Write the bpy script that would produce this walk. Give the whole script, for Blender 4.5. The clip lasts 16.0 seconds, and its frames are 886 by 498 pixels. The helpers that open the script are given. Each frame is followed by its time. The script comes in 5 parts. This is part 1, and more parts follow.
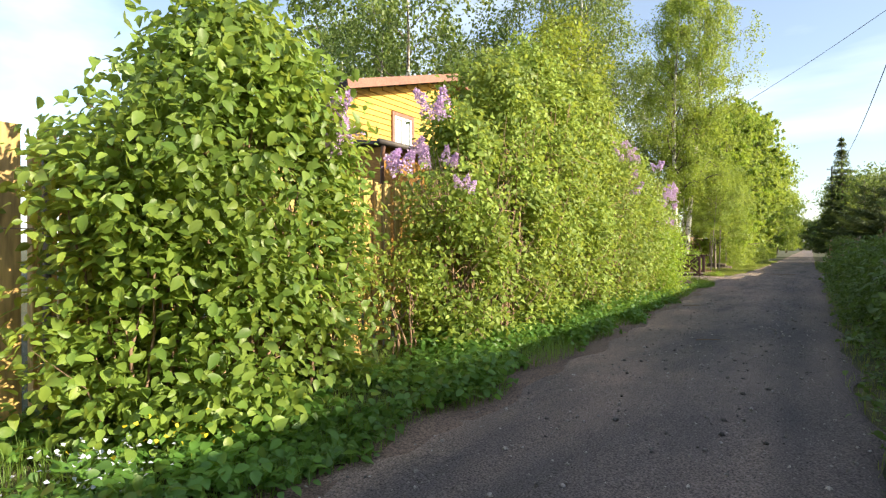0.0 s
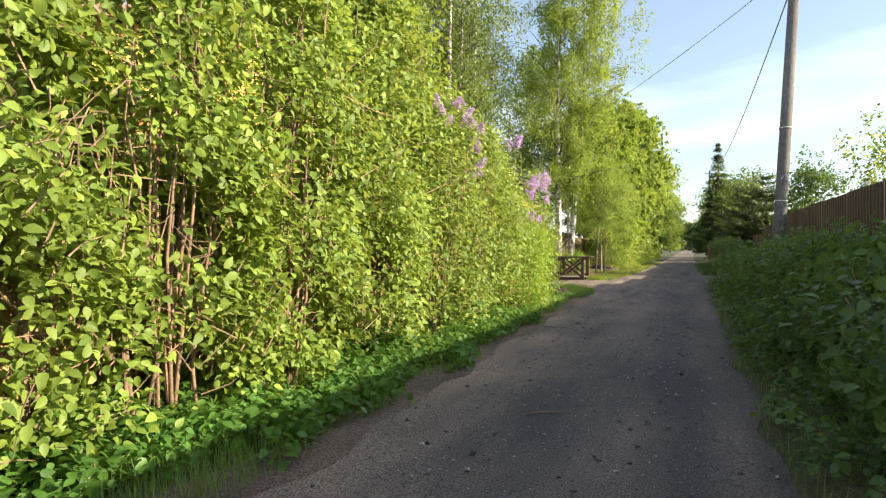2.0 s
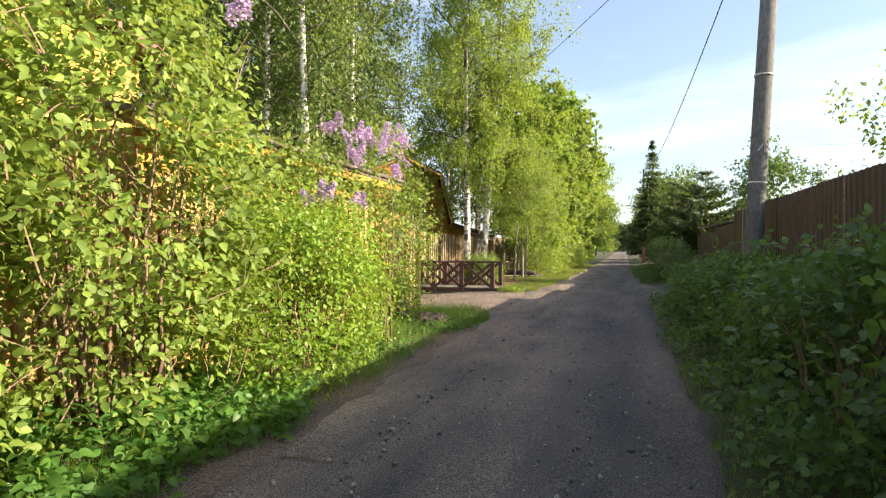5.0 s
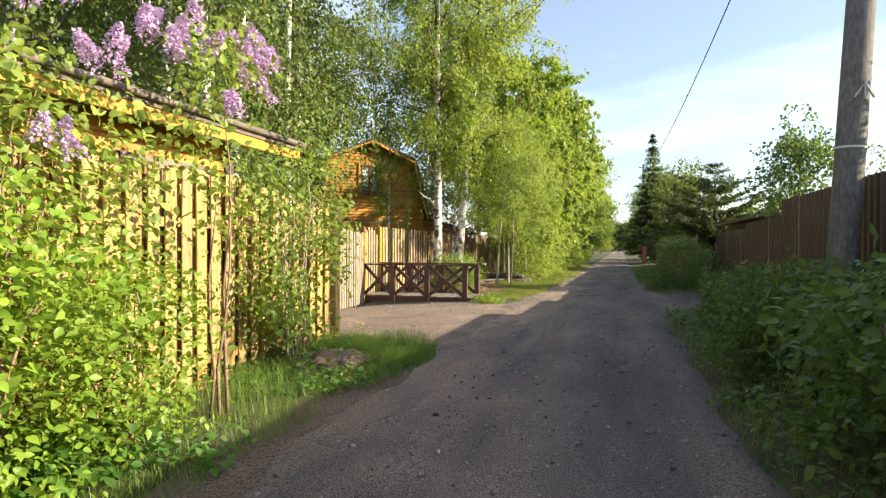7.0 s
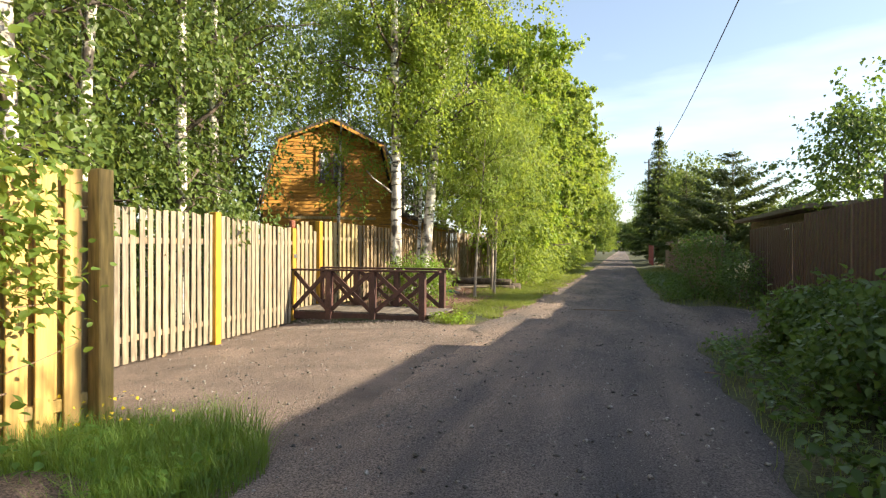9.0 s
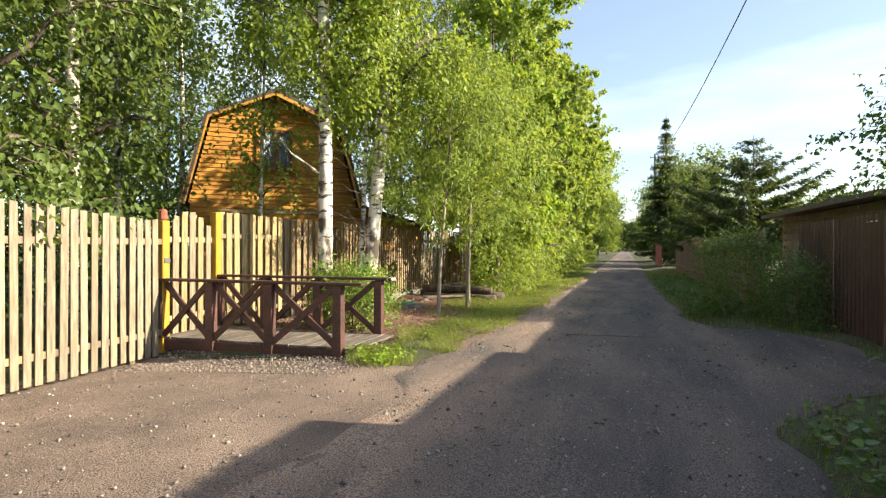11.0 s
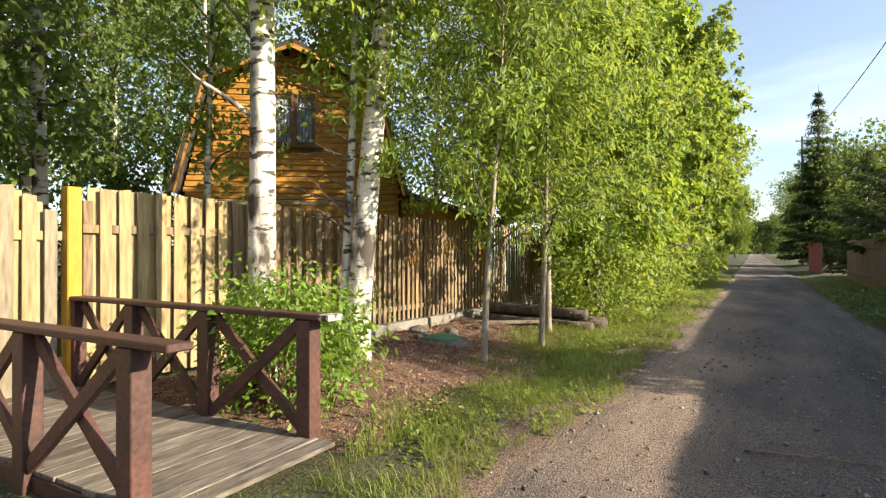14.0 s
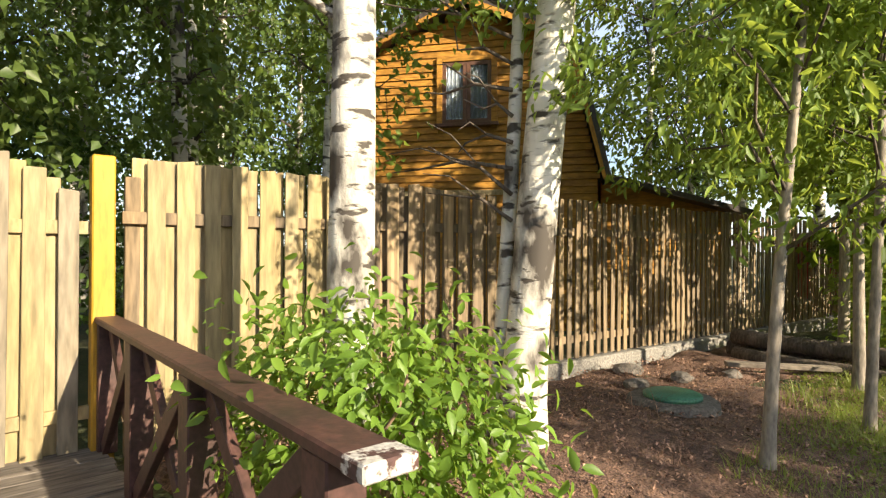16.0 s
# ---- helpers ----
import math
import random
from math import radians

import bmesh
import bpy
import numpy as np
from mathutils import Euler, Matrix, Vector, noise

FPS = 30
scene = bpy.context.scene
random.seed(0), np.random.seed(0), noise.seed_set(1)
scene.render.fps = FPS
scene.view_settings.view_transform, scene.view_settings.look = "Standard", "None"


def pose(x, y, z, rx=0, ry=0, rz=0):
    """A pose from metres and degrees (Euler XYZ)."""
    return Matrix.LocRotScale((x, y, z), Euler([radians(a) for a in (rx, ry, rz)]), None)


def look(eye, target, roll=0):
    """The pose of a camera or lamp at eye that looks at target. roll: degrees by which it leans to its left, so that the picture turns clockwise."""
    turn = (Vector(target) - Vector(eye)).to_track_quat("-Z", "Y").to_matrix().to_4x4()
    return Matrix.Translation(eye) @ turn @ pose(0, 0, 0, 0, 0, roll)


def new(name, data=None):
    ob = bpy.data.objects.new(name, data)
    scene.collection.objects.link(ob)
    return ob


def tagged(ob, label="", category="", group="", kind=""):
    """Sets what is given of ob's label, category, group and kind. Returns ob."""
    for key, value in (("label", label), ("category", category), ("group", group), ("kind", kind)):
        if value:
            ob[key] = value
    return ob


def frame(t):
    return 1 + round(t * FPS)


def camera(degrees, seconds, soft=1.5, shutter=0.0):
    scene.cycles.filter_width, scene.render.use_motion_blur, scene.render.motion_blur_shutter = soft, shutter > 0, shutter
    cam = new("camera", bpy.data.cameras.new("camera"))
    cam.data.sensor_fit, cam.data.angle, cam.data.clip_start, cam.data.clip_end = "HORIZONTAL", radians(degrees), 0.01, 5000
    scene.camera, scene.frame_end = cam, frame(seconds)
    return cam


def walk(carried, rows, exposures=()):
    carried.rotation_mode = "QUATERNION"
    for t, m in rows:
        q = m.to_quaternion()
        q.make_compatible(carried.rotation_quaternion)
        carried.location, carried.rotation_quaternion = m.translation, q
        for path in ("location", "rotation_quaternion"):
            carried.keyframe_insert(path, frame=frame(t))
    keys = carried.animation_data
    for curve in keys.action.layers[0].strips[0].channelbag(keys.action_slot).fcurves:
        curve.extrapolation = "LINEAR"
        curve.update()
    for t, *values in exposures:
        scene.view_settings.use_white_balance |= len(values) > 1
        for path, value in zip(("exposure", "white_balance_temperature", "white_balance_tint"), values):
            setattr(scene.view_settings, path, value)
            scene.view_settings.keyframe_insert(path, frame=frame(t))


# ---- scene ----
cam = camera(77.4, 16.0, soft=1.25)
METRES, EYE, TILT, LEAN, TURN = 31.0, 1.42, 0.0, 0.0, 33.7
ROWS = [
    (0.0, 0.0, 0.0, 0.0, -0.0, -0.13, 0.16),
    (0.5, 0.0201, 0.0279, -0.0001, -3.23, -0.04, 0.38),
    (1.0, 0.0388, 0.0569, -0.0, -4.86, -0.01, 0.3),
    (1.5, 0.0568, 0.0871, -0.0005, -8.46, 0.04, 0.49),
    (2.0, 0.0742, 0.1204, 0.001, -9.55, -0.09, 0.23),
    (2.5, 0.093, 0.1503, 0.0014, -12.1, -0.1, 0.17),
    (3.0, 0.1123, 0.1798, 0.0035, -13.35, -0.05, 0.21),
    (3.5, 0.132, 0.2069, 0.0034, -14.43, -0.02, 0.19),
    (4.0, 0.1513, 0.2371, 0.003, -15.06, -0.07, 0.14),
    (4.5, 0.1697, 0.2663, 0.0027, -15.42, -0.04, 0.19),
    (7.0, 0.2523, 0.4094, 0.0033, -15.94, -0.22, -0.2),
    (7.5, 0.2702, 0.4373, 0.0029, -15.91, -0.2, -0.12),
    (8.0, 0.2878, 0.4658, 0.003, -15.84, -0.2, -0.12),
    (10.5, 0.37, 0.602, 0.003, -15.51, -0.17, -0.09),
    (11.0, 0.3864, 0.6275, 0.0033, -15.38, -0.18, -0.11),
    (11.5, 0.4006, 0.6523, 0.003, -14.61, -0.12, -0.07),
    (12.0, 0.4153, 0.6775, 0.0029, -13.79, -0.12, -0.08),
    (12.5, 0.4266, 0.7037, 0.0027, -11.88, -0.06, -0.08),
    (13.0, 0.4367, 0.7295, 0.003, -11.15, -0.05, -0.12),
    (13.5, 0.4444, 0.755, 0.0018, -8.15, 0.09, 0.01),
    (14.0, 0.4526, 0.7796, 0.0025, -4.36, 0.08, 0.03),
    (14.5, 0.4577, 0.8046, 0.0021, 2.83, 0.1, -0.01),
    (15.0, 0.4602, 0.8297, 0.0024, 5.4, 0.07, -0.07),
    (15.5, 0.4566, 0.8516, 0.0023, 11.65, 0.2, -0.14),
    (16.0, 0.4518, 0.8717, 0.0025, 15.77, 0.12, -0.27),
]
walk(cam, [(t, pose(0, 0, EYE, TILT, LEAN, TURN) @ pose(METRES * x, METRES * y, METRES * z, 90 + pitch, roll, yaw)) for t, x, y, z, yaw, pitch, roll in ROWS],
     exposures=[(0.0, 1.5), (12.5, 1.5), (14.2, 1.36), (16.0, 1.34)])

# ---- world and sun ----
SUN_AZ, SUN_EL = radians(8.0), radians(22.0)
sun_way = Vector((math.cos(SUN_AZ) * math.cos(SUN_EL), math.sin(SUN_AZ) * math.cos(SUN_EL), math.sin(SUN_EL)))
world = bpy.data.worlds.new("world")
scene.world = world
world.use_nodes = True
wn = world.node_tree
sky = wn.nodes.new("ShaderNodeTexSky")
sky.sky_type = "NISHITA"
sky.sun_disc = False
sky.sun_elevation = SUN_EL
sky.sun_rotation = math.pi / 2 - SUN_AZ
sky.air_density, sky.dust_density, sky.ozone_density = 1.0, 1.0, 1.5
# thin cirrus veil over the sky
w_co = wn.nodes.new("ShaderNodeTexCoord")
w_map = wn.nodes.new("ShaderNodeMapping")
w_map.inputs["Scale"].default_value = (1.0, 2.2, 5.0)
w_map.inputs["Rotation"].default_value = (0.2, 0.0, 0.5)
w_noise = wn.nodes.new("ShaderNodeTexNoise")
w_noise.inputs["Scale"].default_value = 1.6
w_noise.inputs["Detail"].default_value = 6.0
w_ramp = wn.nodes.new("ShaderNodeValToRGB")
w_ramp.color_ramp.elements[0].position, w_ramp.color_ramp.elements[1].position = 0.42, 0.75
w_ramp.color_ramp.elements[0].color = (0.1, 0.1, 0.1, 1)
w_ramp.color_ramp.elements[1].color = (0.5, 0.5, 0.5, 1)
w_mix = wn.nodes.new("ShaderNodeMixRGB")
w_mix.inputs["Color2"].default_value = (9.0, 9.4, 10.0, 1)
wn.links.new(w_co.outputs["Generated"], w_map.inputs["Vector"])
wn.links.new(w_map.outputs["Vector"], w_noise.inputs["Vector"])
wn.links.new(w_noise.outputs["Fac"], w_ramp.inputs["Fac"])
wn.links.new(w_ramp.outputs["Color"], w_mix.inputs["Fac"])
wn.links.new(sky.outputs["Color"], w_mix.inputs["Color1"])
wn.links.new(w_mix.outputs["Color"], wn.nodes["Background"].inputs["Color"])
wn.nodes["Background"].inputs["Strength"].default_value = 0.09
sun_data = bpy.data.lights.new("sun", "SUN")
sun_data.energy, sun_data.angle, sun_data.color = 5.0, radians(0.6), (1.0, 0.85, 0.6)
sun = new("sun", sun_data)
sun.matrix_world = look(sun_way * 100, (0, 0, 0))
scene.view_settings.exposure = 1.5


# ---- materials ----
def mat(name, colour, dark=None, scale=6.0, rough=0.8, bump=0.2, stretch=(1, 1, 1), fine=60.0, metal=0.0, random_amount=0.0, island=0.0,
        stain=0.35, coords="Object", bump_size=0.01, contrast=(0.35, 0.7)):
    """Two scales of noise between two colours, with relief; optional variation per object or per island."""
    m = bpy.data.materials.new(name)
    m.use_nodes = True
    nt = m.node_tree
    nd, ln = nt.nodes, nt.links
    b = nd["Principled BSDF"]
    b.inputs["Roughness"].default_value = rough
    b.inputs["Metallic"].default_value = metal
    dark = dark or tuple(c * 0.6 for c in colour)
    if coords == "World":
        src = nd.new("ShaderNodeNewGeometry").outputs["Position"]
    else:
        src = nd.new("ShaderNodeTexCoord").outputs["Object"]
    mp = nd.new("ShaderNodeMapping")
    mp.inputs["Scale"].default_value = stretch
    ln.new(src, mp.inputs["Vector"])
    info = nd.new("ShaderNodeObjectInfo")
    shift = nd.new("ShaderNodeMath")
    shift.operation = "MULTIPLY"
    shift.inputs[1].default_value = 37.0
    ln.new(info.outputs["Random"], shift.inputs[0])
    n1 = nd.new("ShaderNodeTexNoise")
    n1.noise_dimensions = "4D"
    n1.inputs["Scale"].default_value, n1.inputs["Detail"].default_value, n1.inputs["Roughness"].default_value = scale, 6.0, 0.6
    n2 = nd.new("ShaderNodeTexNoise")
    n2.noise_dimensions = "4D"
    n2.inputs["Scale"].default_value, n2.inputs["Detail"].default_value = fine, 4.0
    for n in (n1, n2):
        ln.new(src if coords == "World" and n is n2 else mp.outputs["Vector"], n.inputs["Vector"])
        if coords != "World":
            ln.new(shift.outputs[0], n.inputs["W"])
    ramp = nd.new("ShaderNodeValToRGB")
    ramp.color_ramp.elements[0].position, ramp.color_ramp.elements[1].position = contrast
    ramp.color_ramp.elements[0].color, ramp.color_ramp.elements[1].color = (*dark, 1), (*colour, 1)
    ln.new(n1.outputs["Fac"], ramp.inputs["Fac"])
    mix = nd.new("ShaderNodeMixRGB")
    mix.blend_type = "OVERLAY"
    mix.inputs["Fac"].default_value = stain
    ln.new(ramp.outputs["Color"], mix.inputs["Color1"])
    sharp = nd.new("ShaderNodeMapRange")
    sharp.inputs["From Min"].default_value, sharp.inputs["From Max"].default_value = 0.3, 0.7
    ln.new(n2.outputs["Fac"], sharp.inputs["Value"])
    ln.new(sharp.outputs["Result"], mix.inputs["Color2"])
    out = mix.outputs["Color"]
    if random_amount or island:
        hsv = nd.new("ShaderNodeHueSaturation")
        rng = nd.new("ShaderNodeMapRange")
        amount = random_amount or island
        rng.inputs["To Min"].default_value, rng.inputs["To Max"].default_value = 1 - amount, 1 + amount
        if island:
            ln.new(nd.new("ShaderNodeNewGeometry").outputs["Random Per Island"], rng.inputs["Value"])
        else:
            ln.new(info.outputs["Random"], rng.inputs["Value"])
        ln.new(rng.outputs["Result"], hsv.inputs["Value"])
        ln.new(out, hsv.inputs["Color"])
        out = hsv.outputs["Color"]
    ln.new(out, b.inputs["Base Color"])
    if bump:
        bp = nd.new("ShaderNodeBump")
        bp.inputs["Strength"].default_value, bp.inputs["Distance"].default_value = bump, bump_size
        ln.new(n2.outputs["Fac"], bp.inputs["Height"])
        ln.new(bp.outputs["Normal"], b.inputs["Normal"])
    return m


def leaf_mat(name, colour, other, glow, rough=0.45, through_amount=0.42):
    """Leaves: gloss on the face, light passing through, hue and value different leaf by leaf."""
    m = bpy.data.materials.new(name)
    m.use_nodes = True
    nd, ln = m.node_tree.nodes, m.node_tree.links
    b = nd["Principled BSDF"]
    b.inputs["Roughness"].default_value = rough
    b.inputs["Specular IOR Level"].default_value = 0.38
    isl = nd.new("ShaderNodeNewGeometry")
    ramp = nd.new("ShaderNodeValToRGB")
    ramp.color_ramp.elements[0].color, ramp.color_ramp.elements[1].color = (*other, 1), (*colour, 1)
    ln.new(isl.outputs["Random Per Island"], ramp.inputs["Fac"])
    big = nd.new("ShaderNodeTexNoise")
    big.inputs["Scale"].default_value, big.inputs["Detail"].default_value = 0.9, 3.0
    ln.new(isl.outputs["Position"], big.inputs["Vector"])
    hsv = nd.new("ShaderNodeHueSaturation")
    rng = nd.new("ShaderNodeMapRange")
    rng.inputs["From Min"].default_value, rng.inputs["From Max"].default_value = 0.3, 0.7
    rng.inputs["To Min"].default_value, rng.inputs["To Max"].default_value = 0.65, 1.3
    ln.new(big.outputs["Fac"], rng.inputs["Value"])
    ln.new(rng.outputs["Result"], hsv.inputs["Value"])
    ln.new(ramp.outputs["Color"], hsv.inputs["Color"])
    ln.new(hsv.outputs["Color"], b.inputs["Base Color"])
    tr = nd.new("ShaderNodeBsdfTranslucent")
    tint = nd.new("ShaderNodeMixRGB")
    tint.inputs["Fac"].default_value = 0.65
    tint.inputs["Color2"].default_value = (*glow, 1)
    ln.new(hsv.outputs["Color"], tint.inputs["Color1"])
    ln.new(tint.outputs["Color"], tr.inputs["Color"])
    sh = nd.new("ShaderNodeMixShader")
    sh.inputs["Fac"].default_value = through_amount
    ln.new(b.outputs["BSDF"], sh.inputs[1])
    ln.new(tr.outputs["BSDF"], sh.inputs[2])
    ln.new(sh.outputs["Shader"], nd["Material Output"].inputs["Surface"])
    return m


def birch_mat(name):
    """White bark with dark sideways marks, rough and black near the ground."""
    m = bpy.data.materials.new(name)
    m.use_nodes = True
    nd, ln = m.node_tree.nodes, m.node_tree.links
    b = nd["Principled BSDF"]
    b.inputs["Roughness"].default_value = 0.75
    co = nd.new("ShaderNodeTexCoord")

    def noise_of(stretch, scale, detail, lo, hi):
        mp = nd.new("ShaderNodeMapping")
        mp.inputs["Scale"].default_value = stretch
        ln.new(co.outputs["Object"], mp.inputs["Vector"])
        n = nd.new("ShaderNodeTexNoise")
        n.inputs["Scale"].default_value, n.inputs["Detail"].default_value = scale, detail
        ln.new(mp.outputs["Vector"], n.inputs["Vector"])
        r = nd.new("ShaderNodeMapRange")
        r.inputs["From Min"].default_value, r.inputs["From Max"].default_value = lo, hi
        ln.new(n.outputs["Fac"], r.inputs["Value"])
        return n, r.outputs["Result"]

    n1, marks = noise_of((1, 1, 3.0), 5.0, 6.0, 0.53, 0.62)
    n2, patches = noise_of((1.3, 1.3, 0.7), 2.6, 6.0, 0.48, 0.6)
    n3, fine_lines = noise_of((1, 1, 14), 9.0, 3.0, 0.6, 0.72)
    top = nd.new("ShaderNodeMath")
    top.operation = "MAXIMUM"
    ln.new(marks, top.inputs[0])
    ln.new(patches, top.inputs[1])
    half = nd.new("ShaderNodeMath")
    half.operation = "MULTIPLY"
    half.inputs[1].default_value = 0.35
    ln.new(fine_lines, half.inputs[0])
    top2 = nd.new("ShaderNodeMath")
    top2.operation = "MAXIMUM"
    ln.new(top.outputs[0], top2.inputs[0])
    ln.new(half.outputs[0], top2.inputs[1])
    mix = nd.new("ShaderNodeMixRGB")
    mix.inputs["Color1"].default_value = (0.66, 0.62, 0.56, 1)
    mix.inputs["Color2"].default_value = (0.055, 0.045, 0.038, 1)
    ln.new(top2.outputs[0], mix.inputs["Fac"])
    ln.new(mix.outputs["Color"], b.inputs["Base Color"])
    bp = nd.new("ShaderNodeBump")
    bp.inputs["Strength"].default_value, bp.inputs["Distance"].default_value = 0.5, 0.02
    ln.new(top2.outputs[0], bp.inputs["Height"])
    bp.invert = True
    ln.new(bp.outputs["Normal"], b.inputs["Normal"])
    return m


M_drive = mat("brown_driveway_gravel", (0.26, 0.195, 0.16), (0.14, 0.105, 0.09), 0.9, 0.95, 1.0, fine=75.0, stain=0.85, coords="World", bump_size=0.03, contrast=(0.36, 0.66))
M_damp = mat("damp_edge_soil", (0.19, 0.13, 0.1), (0.1, 0.07, 0.057), 1.4, 0.95, 1.0, (1, 0.5, 1), 60.0, stain=0.85, coords="World", bump_size=0.03)
M_gravel = mat("packed_gravel", (0.228, 0.18, 0.15), (0.08, 0.073, 0.076), 1.1, 0.95, 1.0, stretch=(1, 0.22, 1), fine=75.0, stain=0.9, coords="World", bump_size=0.03, contrast=(0.36, 0.66))
# tone across the lane: browner left soil, hedge shade painted dark on the right
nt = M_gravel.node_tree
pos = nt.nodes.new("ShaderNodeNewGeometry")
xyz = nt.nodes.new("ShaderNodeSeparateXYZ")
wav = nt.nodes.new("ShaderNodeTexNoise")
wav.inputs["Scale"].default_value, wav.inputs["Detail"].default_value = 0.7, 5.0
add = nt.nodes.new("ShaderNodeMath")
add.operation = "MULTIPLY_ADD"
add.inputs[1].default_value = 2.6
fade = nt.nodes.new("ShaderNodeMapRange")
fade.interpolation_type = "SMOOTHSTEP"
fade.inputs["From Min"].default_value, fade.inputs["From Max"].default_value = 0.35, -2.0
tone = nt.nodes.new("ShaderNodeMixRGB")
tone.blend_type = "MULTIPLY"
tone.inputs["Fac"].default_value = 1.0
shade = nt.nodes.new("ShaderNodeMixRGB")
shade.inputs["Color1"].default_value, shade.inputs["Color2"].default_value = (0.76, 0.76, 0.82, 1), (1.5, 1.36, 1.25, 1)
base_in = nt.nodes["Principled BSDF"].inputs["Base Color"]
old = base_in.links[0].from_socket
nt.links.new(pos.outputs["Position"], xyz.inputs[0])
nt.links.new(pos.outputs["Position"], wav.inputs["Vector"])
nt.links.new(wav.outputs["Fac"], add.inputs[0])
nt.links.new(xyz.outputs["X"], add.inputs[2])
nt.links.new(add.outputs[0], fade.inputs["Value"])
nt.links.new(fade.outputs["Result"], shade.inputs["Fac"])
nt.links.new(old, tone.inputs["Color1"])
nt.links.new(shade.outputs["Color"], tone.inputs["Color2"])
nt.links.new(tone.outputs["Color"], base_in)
M_stone = mat("pebbles", (0.3, 0.28, 0.26), (0.1, 0.09, 0.085), 30.0, 0.9, 0.3, island=0.75, coords="World")
M_pale_stone = mat("pale_pebbles", (0.3, 0.25, 0.22), (0.17, 0.14, 0.125), 30.0, 0.9, 0.3, island=0.35, coords="World")
M_soil = mat("grassy_soil", (0.085, 0.075, 0.035), (0.035, 0.05, 0.018), 1.3, 1.0, 0.8, fine=35.0, stain=0.6, coords="World", bump_size=0.03)
M_mulch = mat("leaf_litter", (0.24, 0.14, 0.1), (0.09, 0.052, 0.04), 9.0, 1.0, 1.0, fine=70.0, stain=0.7, coords="World", bump_size=0.03)
M_chips = mat("dry_chips", (0.4, 0.25, 0.18), (0.16, 0.09, 0.065), 20.0, 1.0, 0.2, island=0.6, coords="World")
M_picket = mat("weathered_yellow_boards", (0.36, 0.27, 0.115), (0.25, 0.205, 0.13), 2.2, 0.8, 0.35, (1.0, 1.0, 0.3), 26.0, random_amount=0.16, stain=0.35, bump_size=0.004, contrast=(0.28, 0.74))
M_gate = mat("pale_weathered_boards", (0.285, 0.23, 0.15), (0.185, 0.16, 0.13), 2.2, 0.8, 0.35, (1.0, 1.0, 0.3), 26.0, random_amount=0.18, stain=0.4, bump_size=0.004, contrast=(0.28, 0.74))
M_picket_warm = mat("yellow_painted_boards", (0.47, 0.3, 0.075), (0.36, 0.24, 0.1), 2.2, 0.75, 0.35, (1.2, 1.2, 0.16), 26.0, random_amount=0.12, stain=0.4, bump_size=0.004)
M_picket_pale = mat("pale_yellow_boards", (0.44, 0.3, 0.085), (0.3, 0.22, 0.1), 2.2, 0.78, 0.35, (1.2, 1.2, 0.16), 26.0, random_amount=0.14, stain=0.45, bump_size=0.004)
# grey weathering, with dappled birch shade darkened into the colour
M_picket_grey = mat("grey_shaded_weathered_boards", (0.27, 0.19, 0.105), (0.15, 0.115, 0.082), 2.5, 0.85, 0.4, (1.2, 1.2, 0.16), 26.0, random_amount=0.22, stain=0.5, bump_size=0.004)
M_yellow = mat("bright_yellow_paint", (0.47, 0.25, 0.015), (0.37, 0.205, 0.025), 3.0, 0.6, 0.2, (1, 1, 0.2), 30.0, stain=0.25)
M_siding = mat("ochre_siding", (0.5, 0.25, 0.035), (0.32, 0.145, 0.025), 2.4, 0.7, 0.3, (0.25, 1, 1), 24.0, random_amount=0.14, stain=0.4, bump_size=0.004)
M_siding_yellow = mat("yellow_siding", (0.58, 0.36, 0.06), (0.46, 0.28, 0.055), 2.4, 0.7, 0.25, (0.25, 1, 1), 24.0, random_amount=0.1, stain=0.3, bump_size=0.004)
M_brown = mat("brown_painted_wood", (0.1, 0.042, 0.036), (0.05, 0.026, 0.023), 3.0, 0.55, 0.35, (1, 1, 1), 34.0, stain=0.4, random_amount=0.15, bump_size=0.004)
M_plank = mat("grey_bridge_planks", (0.2, 0.17, 0.148), (0.1, 0.085, 0.075), 3.0, 0.9, 0.5, (1.5, 0.2, 1), 30.0, random_amount=0.2, stain=0.6, bump_size=0.005)
M_metal = mat("brown_profiled_sheet", (0.075, 0.037, 0.032), (0.05, 0.026, 0.023), 1.5, 0.5, 0.1, fine=25.0, metal=0.0, random_amount=0.08, stain=0.25)
M_tan_wall = mat("pink_tan_boards", (0.3, 0.17, 0.13), (0.2, 0.12, 0.1), 2.0, 0.85, 0.3, (1, 1, 0.2), 20.0, random_amount=0.1)
M_grey_wood = mat("grey_shed_boards", (0.3, 0.25, 0.2), (0.16, 0.13, 0.11), 2.0, 0.9, 0.3, (1, 0.2, 1), 20.0, random_amount=0.15)
M_roof_dark = mat("dark_roof_sheet", (0.075, 0.06, 0.055), (0.04, 0.034, 0.032), 2.5, 0.6, 0.2, fine=20.0)
M_fascia = mat("red_brown_fascia", (0.26, 0.12, 0.085), (0.17, 0.08, 0.06), 3.0, 0.6, 0.2, fine=25.0)
M_asphalt_roof = mat("grey_brown_roofing", (0.2, 0.16, 0.14), (0.11, 0.09, 0.08), 5.0, 0.85, 0.4, fine=50.0)
M_concrete = mat("grey_concrete", (0.27, 0.25, 0.235), (0.15, 0.145, 0.135), 3.0, 0.9, 0.5, fine=40.0, stain=0.5)
M_worn = mat("chipped_white_paint", (0.5, 0.47, 0.44), (0.08, 0.04, 0.035), 22.0, 0.7, 0.3, contrast=(0.46, 0.52))
M_rock = mat("dull_stone", (0.17, 0.15, 0.135), (0.08, 0.07, 0.065), 5.0, 0.95, 0.5, fine=40.0, stain=0.5)
